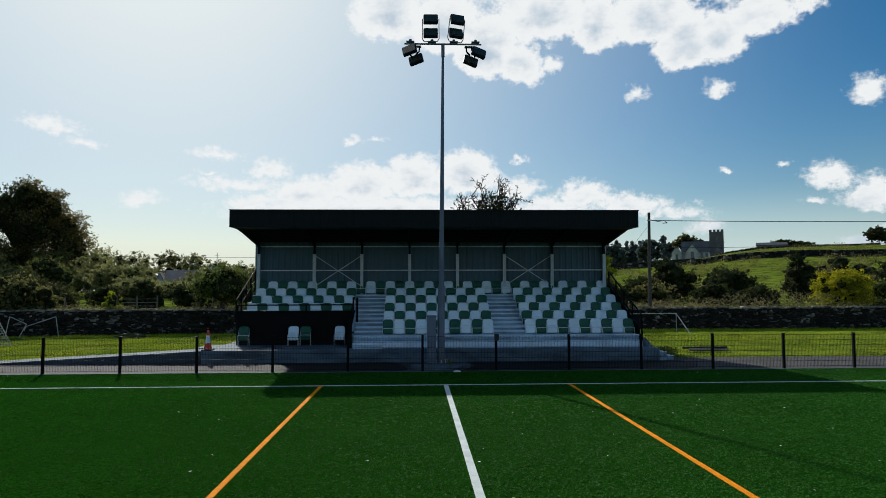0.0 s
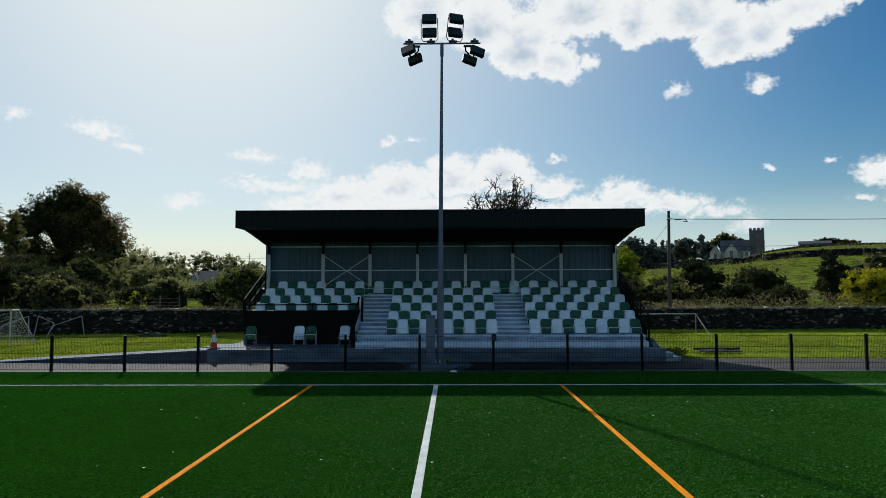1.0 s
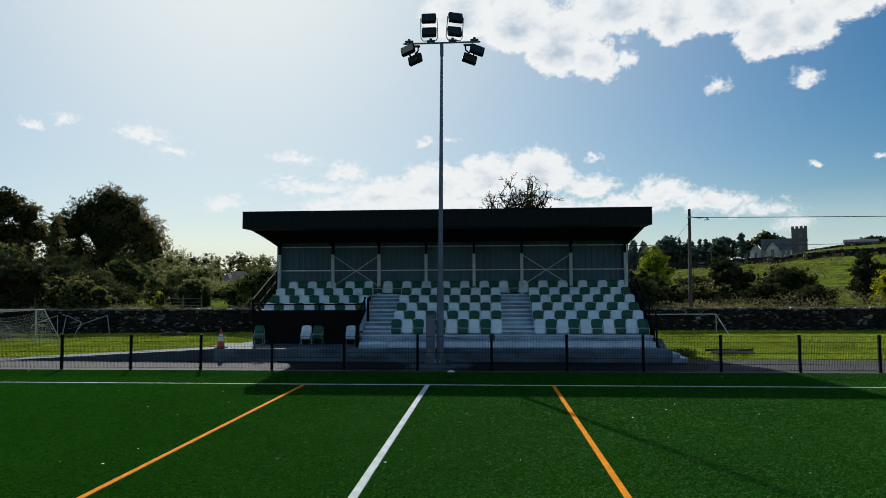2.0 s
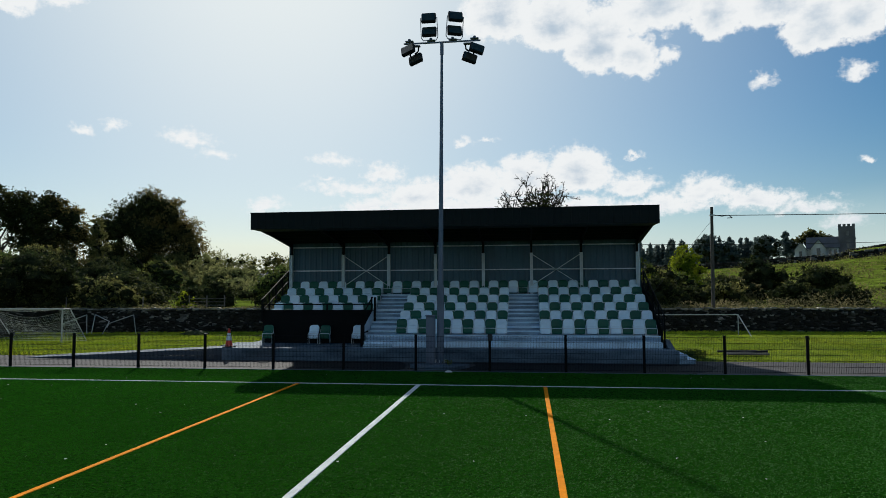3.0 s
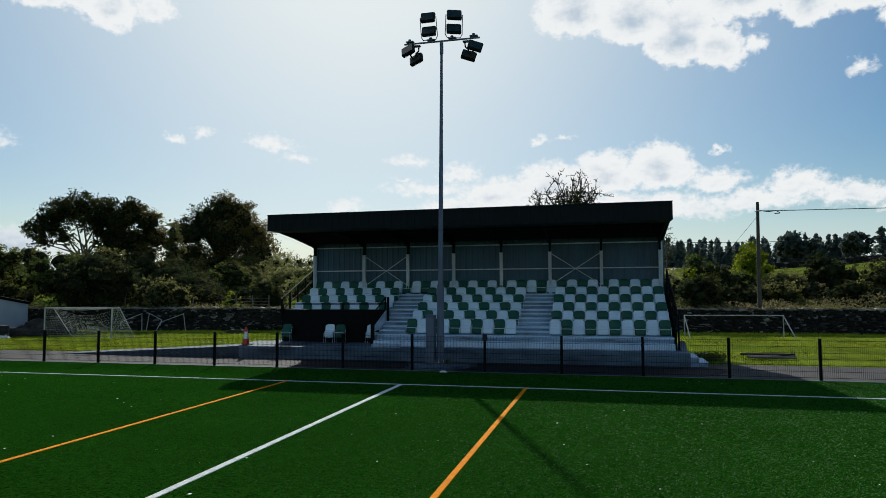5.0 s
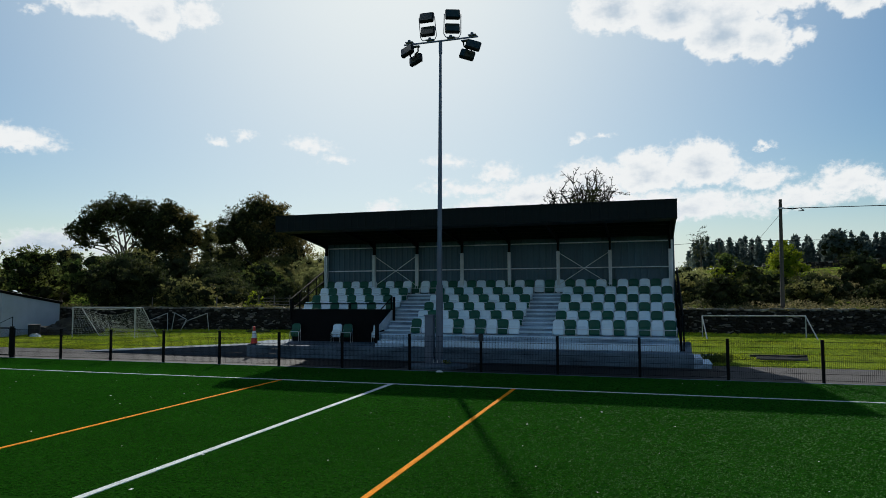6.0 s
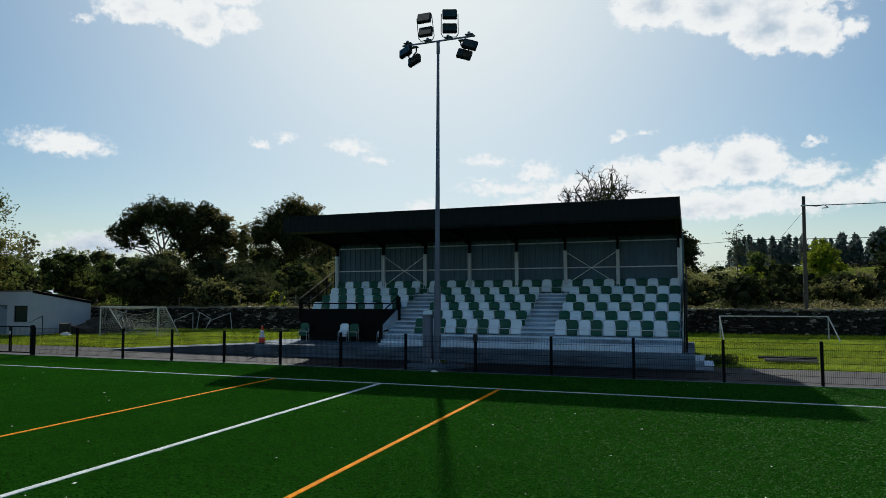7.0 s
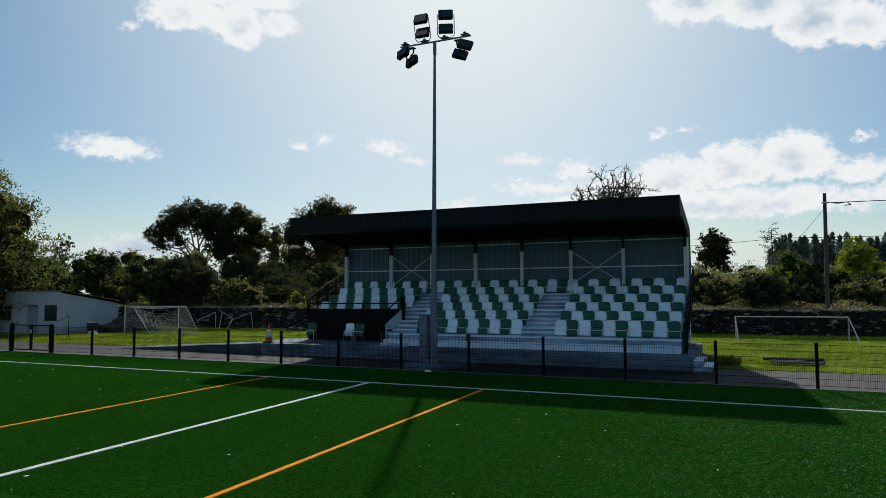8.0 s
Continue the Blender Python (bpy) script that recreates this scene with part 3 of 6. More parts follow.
        part("purlin", box(B(), -7.0, 9.4, y, y + 0.06, z - 0.17, z - 0.02), ROOF_UNDER, stand)
    bm = B()
    n = int(16.54 / 0.33)
    pts = []
    for i in range(n):
        x = -7.07 + i * 0.33
        pts += [(x, 26.70), (x + 0.27, 26.70), (x + 0.285, 26.685), (x + 0.315, 26.685)]
    pts.append((9.47, 26.70))
    prism(bm, pts + [(9.47, 26.74), (-7.07, 26.74)], "z", 5.29, 5.97)
    part("fascia", bm, FASCIA, stand, "deep dark green roof fascia")
    part("fascia_soffit", box(B(), -7.05, 9.45, 26.745, 27.85, 5.295, 5.33), FASCIA, stand)
    part("roof_capping", box(B(), -7.09, 9.49, 26.66, 26.86, 5.972, 5.992, 0.004), FASCIA, stand)
    for x0, x1 in ((-7.085, -7.03), (9.43, 9.485)):
        bm = prism(B(), [(26.75, 5.29), (27.9, 5.33), (31.3, 4.86), (31.98, 4.86), (31.98, 5.20), (26.75, 5.965)], "x", x0, x1)
        part("verge_board", bm, FASCIA, stand)
        part("verge_trim", prism(B(), [(26.76, 5.975), (31.98, 5.21), (31.98, 5.24), (26.76, 6.005)], "x", x0 - 0.01, x1 + 0.01), PALE_STEEL, stand, "pale metal verge trim")
    for x in (-7.02, 9.40):
        part("end_post", box(B(), x - 0.05, x + 0.05, 31.45, 31.56, 0.5, 4.85, 0.006), PALE_STEEL, stand)
    # boxed-in front under the first seats, with its stair wing
    part("box_front", box(B(), -7.16, -2.26, 28.30, 28.37, PODIUM_Z, 1.87, 0.006), BLACK_PAINT, stand, "black painted boarding")
    part("box_coping", box(B(), -7.17, -2.25, 28.28, 28.42, 1.872, 1.90), BLACK_PAINT, stand)
    part("box_end", box(B(), -7.16, -7.10, 28.374, 31.6, PODIUM_Z, 1.87), BLACK_PAINT, stand)
    part("stair_wing", prism(B(), [(26.66, PODIUM_Z), (28.296, PODIUM_Z), (28.296, 1.87), (28.0, 1.86), (26.66, 1.30)], "x", -2.30, -2.19), CONCRETE, stand, "grey stair side wall")
    part("wing_coping", prism(B(), [(26.64, 1.302), (28.0, 1.865), (28.29, 1.875), (28.29, 1.915), (27.98, 1.905), (26.64, 1.345)], "x", -2.32, -2.17), BLACK_PAINT, stand)
    part("wing_end_post", box(B(), -2.32, -2.17, 26.58, 26.655, PODIUM_Z, 1.40, 0.005), BLACK_PAINT, stand)
    part("wing_panel", box(B(), -2.315, -2.305, 26.66, 28.29, PODIUM_Z, 1.30), BLACK_PAINT, stand)

    # railings
    def rail(name, pts, r=0.028):
        return part(name, pipe(B(), pts, r, 6), BLACK_PAINT, stand)
    rail("front_rail", [(-7.12, 28.32, 2.14), (-2.28, 28.32, 2.14)])
    for x in (-7.12, -4.25, -2.28):
        part("rail_post", box(B(), x - 0.03, x + 0.03, 28.29, 28.35, 1.90, 2.16 if x < -3 else 2.46), BLACK_PAINT, stand)
    rail("stair_rail", [(-2.24, 28.30, 2.44), (-2.24, 26.95, 1.90)])
    part("stair_post", box(B(), -2.14, -2.06, 28.12, 28.20, 1.25, 2.44), BLACK_PAINT, stand)
    rail("low_rail", [(-2.22, 26.72, 1.03), (-2.14, 27.38, 1.07)], 0.035)
    for x, side in ((-7.14, "l"), (9.60, "r")):
        y0, z0, y1, z1 = (28.2, 2.36, 31.4, 3.70) if side == "l" else (26.95, 1.72, 31.5, 3.62)
        rail("side_rail", [(x, y0, z0), (x, y1, z1)], 0.03)
        rail("lower_rail", [(x, y0, z0 - 0.5), (x, y1, z1 - 0.5)], 0.035)
        n = 5
        for i in range(n):
            f = i / (n - 1)
            y, z = y0 + (y1 - y0) * f, z0 + (z1 - z0) * f
            low = max(z - 0.95, 0.0) if side == "l" else (0.0 if i == 0 else max(z - 1.0, 0.3))
            part("rail_post", box(B(), x - 0.03, x + 0.03, y - 0.03, y + 0.03, low, z), BLACK_PAINT, stand)
        m = 26
        bm = B()
        for i in range(1, m):
            f = i / m
            y, z = y0 + (y1 - y0) * f, z0 + (z1 - z0) * f
            tube(bm, (x, y, z - 0.5), (x, y, z), 0.009, n=4)
        part("rail_infill", bm, BLACK_PAINT, stand)
        if side == "r":
            part("side_panel", prism(B(), [(26.98, 0.3), (31.5, 2.0), (31.5, 3.1), (26.98, 1.2)], "x", x - 0.10, x - 0.06), BLACK_PAINT, stand, "black side panel")
    return stand


build_stand()


# ---- seats ----
def shell(w, h, bow, thick, corner=0.22, low=0.35, nx=8, nz=6):
    """A rounded, bowed plastic panel in the xz plane, its base on z = 0, facing -y."""
    bm = B()
    grid = []
    for j in range(nz + 1):
        row = []
        for i in range(nx + 1):
            u, v = 2 * i / nx - 1, 2 * j / nz - 1
            k = 1 - corner * (abs(u) ** 4) * (abs(v) ** 4) * (1.0 if v > 0 else low)
            x, z = u * k * w / 2, h / 2 + v * k * h / 2
            row.append(bm.verts.new((x, bow * (u * u) * -1 + 0.02 * v * v, z)))
        grid.append(row)
    for j in range(nz):
        for i in range(nx):
            bm.faces.new((grid[j][i], grid[j][i + 1], grid[j + 1][i + 1], grid[j + 1][i]))
    bmesh.ops.recalc_face_normals(bm, faces=bm.faces)
    bmesh.ops.solidify(bm, geom=bm.faces[:], thickness=thick)
    return bm


def moved(bm, m):
    bmesh.ops.transform(bm, matrix=m, verts=bm.verts)
    return bm


def build_seat(name, material, colour, legs=0.03):
    """A tip-up seat: base on z = 0, backrest at y = 0, facing -y."""
    if legs < 0.1:
        s = thing(name, f"{colour} plastic tip-up seat in a stand row", "seat", group="stand seats")
    else:
        s = thing(name, f"{colour} plastic seat on steel legs, loose on the platform", "chair", group="loose seats on the platform")
    z0 = legs
    part("backrest", moved(shell(0.415, 0.36, 0.035, 0.025), pose(0, 0.0, z0 + 0.24, -8)), material, s, smooth=True)
    part("seat_pan", moved(shell(0.40, 0.33, 0.02, 0.045), pose(0, -0.14, z0 + 0.02, -6)), material, s, smooth=True)
    bm = B()
    a, zt = 0.212, z0 + 0.24
    pipe(bm, [(-a, -0.19, z0 + 0.05), (-a, -0.175, zt - 0.03), (-a + 0.03, -0.172, zt), (a - 0.03, -0.172, zt), (a, -0.175, zt - 0.03), (a, -0.19, z0 + 0.05)], 0.011, 5)
    for sx in (-a, a):
        pipe(bm, [(sx, -0.175, zt - 0.02), (sx, -0.02, zt - 0.01), (sx * 0.96, 0.045, z0 + 0.5)], 0.012, 5)
    part("frame", bm, PALE_STEEL, s, "pale tubular steel frame")
    for sx in (-a, a):
        bm = B()
        tube(bm, (sx, -0.17, zt - 0.03), (sx, -0.19, 0.0), 0.012, n=5)
        part("leg", bm, GALV, s)
        if legs > 0.1:
            bm = B()
            tube(bm, (sx, -0.02, zt - 0.02), (sx, 0.03, 0.0), 0.012, n=5)
            part("leg", bm, GALV, s)
    return s


def build_seats():
    made = {}

    def put(colour, m, loose=False):
        key = (colour, loose)
        if key not in made:
            s = build_seat("loose_chair" if loose else "stand_seat", SEAT_WHITE if colour else SEAT_GREEN, "white" if colour else "dark green", 0.20 if loose else 0.03)
            s.matrix_world = m
            made[key] = s
        else:
            copy_thing(made[key], m)
    pitch = 0.4555
    blocks = [(-6.90, 2), (-1.00, 0), (4.83, 0)]
    for b, (x0, first) in enumerate(blocks):
        for k in range(first, 5):
            for i in range(10):
                white = (i + k + (1 if b == 1 else 0)) % 2 == 0
                x = x0 + (i + 0.5) * pitch
                put(white, pose(x + random.uniform(-0.006, 0.006), TREAD0_Y + 0.56 + k * ROW_D, TREAD0_Z + k * ROW_H, random.uniform(-1.5, 1.5), 0, random.uniform(-1.2, 1.2)))
    n = 36
    for i in range(n):
        x = -6.98 + (i + 0.5) * (9.40 + 6.98) / n
        put(i % 2 == 1, pose(x, TREAD0_Y + 0.56 + 5 * ROW_D, TREAD0_Z + 5 * ROW_H, random.uniform(-1.5, 1.5), 0, random.uniform(-1.2, 1.2)))
    for x, white in ((-6.76, False), (-4.72, True), (-4.22, False), (-2.80, True)):
        put(white, pose(x, 28.02, PODIUM_Z, 0, 0, random.uniform(-4, 4)), True)


build_seats()


# ---- fence ----
def build_fence():
    left = [0.6 - 2.52 * i for i in range(8)]
    right = [0.6 + 2.505 * i for i in range(1, 16)]
    xs = sorted(left + right)
    more = [-19.95 - 2.52 * i for i in range(8)]
    fence = thing("mesh_fence", "low black steel mesh fence on square posts beside the pitch", "fence")
    for x in xs + more:
        bm = box(B(), x - 0.04, x + 0.04, FENCE_Y - 0.04, FENCE_Y + 0.04, -0.05, 1.215, 0.006)
        box(bm, x - 0.045, x + 0.045, FENCE_Y - 0.045, FENCE_Y + 0.045, 1.215, 1.23)
        part("post", bm, BLACK_PAINT, fence)

    def panel(x0, x1):
        bm = B()
        w = 0.0026
        n = round((x1 - x0) / 0.05)
        for i in range(1, n):
            x = x0 + (x1 - x0) * i / n
            box(bm, x - w, x + w, FENCE_Y - 0.048 - w, FENCE_Y - 0.048 + w, 0.06, 1.19)
        for j in range(7):
            z = 0.09 + j * 0.18
            for dy in (-0.056, -0.040):
                box(bm, x0 + 0.03, x1 - 0.03, FENCE_Y + dy - 0.004, FENCE_Y + dy + 0.004, z - 0.004, z + 0.004)
        part("mesh_panel", bm, BLACK_PAINT, fence)
    for a, b in zip(xs, xs[1:]):
        panel(a, b)
    more = sorted(more)
    for a, b in zip(more, more[1:]):
        panel(a, b)
    # gate
    gate = thing("pedestrian_gate", "black steel double gate in the mesh fence", "gate")
    for x in (-19.85, -17.14):
        part("gate_post", box(B(), x - 0.06, x + 0.06, FENCE_Y - 0.06, FENCE_Y + 0.06, -0.05, 1.30, 0.008), BLACK_PAINT, gate)
    for x0, x1 in ((-19.76, -18.53), (-18.47, -17.23)):
        bm = B()
        box(bm, x0, x1, FENCE_Y - 0.02, FENCE_Y + 0.02, 1.20, 1.25)
        box(bm, x0, x1, FENCE_Y - 0.02, FENCE_Y + 0.02, 0.08, 0.13)
        for x in (x0 + 0.025, x1 - 0.025):
            box(bm, x - 0.025, x + 0.025, FENCE_Y - 0.02, FENCE_Y + 0.02, 0.13, 1.20)
        leaf = part("gate_leaf", bm, BLACK_PAINT, gate)
        bm = B()
        for i in range(1, 24):
            x = x0 + (x1 - x0) * i / 24
            box(bm, x - 0.0026, x + 0.0026, FENCE_Y - 0.003, FENCE_Y + 0.003, 0.13, 1.20)
        part("gate_mesh", bm, BLACK_PAINT, leaf)
    bm = box(B(), -18.56, -18.44, FENCE_Y - 0.05, FENCE_Y - 0.022, 0.88, 1.02, 0.01)
    part("gate_latch", bm, GALV, gate)
    # small dark housing on one post
    bm = box(B(), 3.04, 3.20, FENCE_Y - 0.10, FENCE_Y - 0.05, 1.02, 1.26, 0.03)
    tagged(part("post_housing", bm, RUBBER), "small dark housing strapped to a fence post", "housing")


build_fence()


# ---- floodlight mast ----
def lamp_head(parent, m, tilt):
    head = part("lamp_head", moved(box(B(), -0.265, 0.265, -0.07, 0.09, -0.185, 0.185, 0.03), m @ pose(0, 0, 0, tilt)), LAMP_BODY, parent)
    part("lamp_glass", moved(box(B(), -0.235, 0.235, -0.082, -0.072, -0.155, 0.155), m @ pose(0, 0, 0, tilt)), LAMP_GLASS, head)
    bm = B()
    for i in range(9):
        x = -0.22 + i * 0.055
        box(bm, x - 0.006, x + 0.006, 0.09, 0.118, -0.15, 0.15)
    part("cooling_fins", moved(bm, m @ pose(0, 0, 0, tilt)), LAMP_BODY, head)


def build_mast():
    bx, by, lean = 1.27, 23.95, 0.009
    mast = thing("floodlight_mast", "tall grey steel floodlight mast with eight lamps", "floodlight")
    top = Vector((bx + lean * 11.6, by, 11.72))
    bm = B()
    tube(bm, (bx, by, 0.16), top, 0.112, 0.045, 12)
    part("mast_pole", bm, MAST_STEEL, mast, smooth=False)
    bm = B()
    tube(bm, (bx, by, 0.20), (bx + 0.025, by, 2.9), 0.132, 0.122, 12)
    part("lower_sleeve", bm, MAST_STEEL, mast)
    bm = B()
    tube(bm, (bx, by, 0.10), (bx, by, 0.16), 0.27, 0.27, 16)
    part("base_flange", bm, MAST_STEEL, mast)
    for i in range(8):
        a = i * math.pi / 4
        bm = B()
        tube(bm, (bx + 0.22 * math.cos(a), by + 0.22 * math.sin(a), 0.16), (bx + 0.22 * math.cos(a), by + 0.22 * math.sin(a), 0.27), 0.018, n=6)
        part("anchor_bolt", bm, GALV, mast)
    bm = B()
    tube(bm, top - Vector((0, 0, 0.40)), top + Vector((0, 0, 0.04)), 0.065, 0.065, 10)
    part("head_collar", bm, MAST_STEEL, mast)
    z = 11.80
    cx = top.x
    part("cross_arm", box(B(), cx - 1.42, cx + 1.42, by - 0.03, by + 0.03, z - 0.026, z + 0.026, 0.008), MAST_STEEL, mast, "grey steel cross arm")
    for dx in (-1.2, -0.95, -0.40, 0.40, 0.95, 1.2):
        below = abs(abs(dx) - 0.95) < 0.01
        zz = z - 0.12 if below else z + 0.055
        part("arm_saddle", box(B(), cx + dx - 0.15, cx + dx + 0.15, by - 0.09, by + 0.09, zz, zz + 0.035, 0.008), MAST_STEEL, mast)
        if not below:
            bm = B()
            tube(bm, (cx + dx, by - 0.04, zz + 0.05), (cx + dx, by - 0.04, zz + 0.10), 0.06, 0.05, 10)
            part("arm_boss", bm, MAST_STEEL, mast)
    # upper pairs, each on a bowed bracket, turned outwards
    for dx, yaw in ((-0.45, -1), (0.45, 21)):
        m = pose(cx + dx, by, z + 0.0, 0, 0, yaw)
        bm = B()
        pipe(bm, [(-0.30, -0.22, 0.86), (-0.31, -0.03, 0.20), (-0.24, 0, 0.09), (0.24, 0, 0.09), (0.31, -0.03, 0.20), (0.30, -0.22, 0.86)], 0.016, 6)
        part("lamp_bracket", moved(bm, m), MAST_STEEL, mast)
        for zz, yy in ((0.38, -0.09), (0.84, -0.23)):
            lamp_head(mast, m @ pose(0, yy, zz), -16)
    # lower pairs, hanging, turned outwards and rolled
    for sx, pair in ((-1, ((-1.23, -0.16, -0.29), (-0.99, 0.09, -0.56))), (1, ((1.30, -0.26, -0.40), (1.02, -0.04, -0.64)))):
        for dx in (0.86, 1.06):
            bm = pipe(B(), [(cx + sx * dx, by, z - 0.10), (cx + sx * (dx + 0.02), by + 0.03, z - 0.28), (cx + sx * (dx + 0.14), by + 0.02, z - 0.40), (cx + sx * (dx + 0.02), by + 0.12, z - 0.58)], 0.03, 6)
            part("lamp_bracket", bm, LAMP_BODY, mast)
        for px, py, pz in pair:
            lamp_head(mast, pose(cx + px, by + py, z + pz, 0, sx * 17, sx * 15), -22)
    # control cabinet and concrete pad
    cab = thing("control_cabinet", "grey steel control cabinet beside the mast", "cabinet")
    part("body", box(B(), 0.78, 1.09, 23.78, 24.06, 0.12, 1.80, 0.012), MAST_STEEL, cab)
    part("door", box(B(), 0.80, 1.07, 23.765, 23.779, 0.22, 1.74, 0.004), MAST_STEEL, cab)
    part("hood", box(B(), 0.76, 1.11, 23.74, 24.08, 1.802, 1.84, 0.008), MAST_STEEL, cab)
    bm = B()
    ring = []
    for i in range(20):
        a = 2 * math.pi * i / 20
        ring.append((1.25 + (1.05 + 0.08 * math.sin(3 * a)) * math.cos(a), 23.75 + (0.72 + 0.05 * math.cos(2 * a)) * math.sin(a)))
    prism(bm, ring, "z", -0.1, 0.10)
    tagged(part("mast_foundation", bm, CONCRETE_DARK), "rough round concrete foundation pad of the mast", "concrete pad")


build_mast()


# ---- stone wall ----
def build_wall():
    rng = np.random.default_rng(5)
    wall = thing("stone_wall", "old dry stone boundary wall of dark rubble", "wall", kind="structure")
    y0, y1, xa, xb = 42.05, 42.5, -75.0, 75.0
    bm = B()
    xs = np.linspace(xa, xb, 61)
    lo, hi = [], []
    for x in xs:
        g, t = float(ground_height(x, 41.5)) - 0.3, 1.50 + 0.04 * math.sin(x * 0.7) + 0.03 * math.sin(x * 1.9)
        lo.append([bm.verts.new((x, y, g)) for y in (y0 + 0.05, y1)])
        hi.append([bm.verts.new((x, y, t)) for y in (y0 + 0.05, y1)])
    for i in range(len(xs) - 1):
        bm.faces.new((lo[i][0], lo[i + 1][0], hi[i + 1][0], hi[i][0]))
        bm.faces.new((hi[i][0], hi[i + 1][0], hi[i + 1][1], hi[i][1]))
        bm.faces.new((lo[i + 1][1], lo[i][1], hi[i][1], hi[i + 1][1]))
    part("wall_core", bm, MORTAR, wall)
    V, F = [], []

    def stone(cx, cy, cz, w, d, h, tilt):
        base = len(V)
        c, s = math.cos(tilt), math.sin(tilt)
        for sx, sy, sz in ((-1, -1, -1), (1, -1, -1), (1, -1, 1), (-1, -1, 1), (-1, 1, -1), (1, 1, -1), (1, 1, 1), (-1, 1, 1)):
            j = rng.uniform(0.58, 1.0, 3)
            px, pz = sx * w / 2 * j[0], sz * h / 2 * j[2]
            V.append((cx + px * c - pz * s, cy + sy * d / 2 * j[1], cz + px * s + pz * c))
        for f in ((0, 1, 2, 3), (5, 4, 7, 6), (4, 0, 3, 7), (1, 5, 6, 2), (3, 2, 6, 7), (4, 5, 1, 0)):
            F.append([base + i for i in f])
    z = 0.0
    while z < 1.46:
        h = rng.uniform(0.07, 0.13)
        x = -56.0
        while x < 50:
            w = rng.gamma(2.2, 0.085) + 0.07
            g = float(ground_height(x, 41.5))
            cz = g - 0.02 + z * (1.5 - g) / 1.46 + h / 2
            stone(x + w / 2, y0 + 0.04 + rng.uniform(-0.04, 0.03), cz + rng.normal(0, 0.03), w * 1.04, rng.uniform(0.10, 0.22), h * rng.uniform(0.6, 1.7), rng.normal(0, 0.22))
            x += w
        z += h
    tagged(mesh_object("stones", V, F, STONE, wall), kind="stuff")
    V, F = [], []
    x = -62.0
    while x < 62:
        w = rng.uniform(0.2, 0.55)
        stone(x + w / 2, 42.27, 1.55 + rng.uniform(-0.03, 0.04), w * 1.1, 0.62, rng.uniform(0.09, 0.18), rng.normal(0, 0.08))
        x += w
    tagged(mesh_object("coping_stones", V, F, COPING_LIT, wall, "pale coping stones coloured as a sunlit wall top"), kind="stuff")


build_wall()


# ---- plants ----
def leaf_cards(points, size, rng, droop=0.0):
    """A small four-cornered leaf or spray at every point, turned at random."""
    n = len(points)
    a = rng.normal(size=(n, 3))
    a[:, 2] -= droop
    a /= np.linalg.norm(a, axis=1)[:, None]
    b = rng.normal(size=(n, 3))
    b -= (b * a).sum(1)[:, None] * a
    b /= np.linalg.norm(b, axis=1)[:, None]
    s = size * rng.uniform(0.6, 1.3, n)[:, None]
    fold = np.cross(a, b) * s * 0.18
    P = np.stack([points - a * s * 0.6, points + b * s * 0.36 + fold, points + a * s * 0.6, points - b * s * 0.36 + fold], 1)
    return P.reshape(-1, 3), np.arange(4 * n).reshape(-1, 4)


def billows(lobes, rng, each=11, size=(0.26, 0.50)):
    """Smaller domes over the upper and outer side of each lobe (x, y, z, r, rz), as a crown swells."""
    out = []
    for x, y, z, r, rz in lobes:
        out.append((x, y, z, r * 0.82, rz * 0.82))
        d = rng.normal(size=(each, 3))
        d[:, 2] += 0.25
        d /= np.linalg.norm(d, axis=1)[:, None]
        for u in d:
            k = rng.uniform(*size)
            s = rng.uniform(0.98, 1.22) - k
            out.append((x + u[0] * r * s, y + u[1] * r * s, z + u[2] * rz * s, r * k, rz * k * 0.9))
    return out


def crown_points(domes, n, rng, loose=0.12, gaps=0.30):
    """Points on sprays over the shells of the domes, thinned in patches, so that the outline is uneven and gaps stay open."""
    D = np.array(domes)
    area = D[:, 3] * (D[:, 3] + D[:, 4])
    sprays = max(60, n // 14)
    pick = rng.choice(len(D), sprays, p=area / area.sum())
    d = rng.normal(size=(sprays, 3))
    d[:, 2] += 0.25
    d /= np.linalg.norm(d, axis=1)[:, None]
    k = rng.uniform(0.72, 1.12, sprays) + rng.normal(size=sprays) * loose
    R3 = np.stack([D[pick, 3], D[pick, 3], D[pick, 4]], 1)
    C = D[pick, :3] + d * k[:, None] * R3
    s = 2.6 / np.maximum(D[pick, 3], 0.2)[:, None] * C
    patch = np.sin(s[:, 0] + 1.7 * np.sin(s[:, 1] * 0.8)) + np.sin(s[:, 1] * 1.1 + 1.3 * np.sin(s[:, 2])) + np.sin(s[:, 2] * 1.3 + 1.5 * np.sin(s[:, 0] * 0.7))
    keep = np.flatnonzero((patch > -1.0) | (rng.random(sprays) > gaps * 2))
    # each spray reaches outwards and hangs a little
    m = rng.choice(keep, n)
    reach = np.minimum(R3[m, :1] * 0.42, 0.9)
    along = rng.uniform(-0.7, 0.9, (n, 1))
    P = C[m] + d[m] * along * reach + np.clip(rng.normal(size=(n, 3)), -1.8, 1.8) * reach * np.array((0.42, 0.42, 0.26))
    P[:, 2] -= (0.22 * along[:, 0] ** 2) * reach[:, 0]
    return P


def limb_path(p, q, rng, sag=0.12, steps=4):
    p, q = np.array(p, float), np.array(q, float)
    L = np.linalg.norm(q - p)
    pts = []
    for i in range(steps + 1):
        f = i / steps
        pts.append(p + (q - p) * f + np.array((0, 0, sag * L * math.sin(math.pi * f) * 0.5)) + (rng.normal(size=3) * 0.05 * L if 0 < i < steps else 0))
    return pts


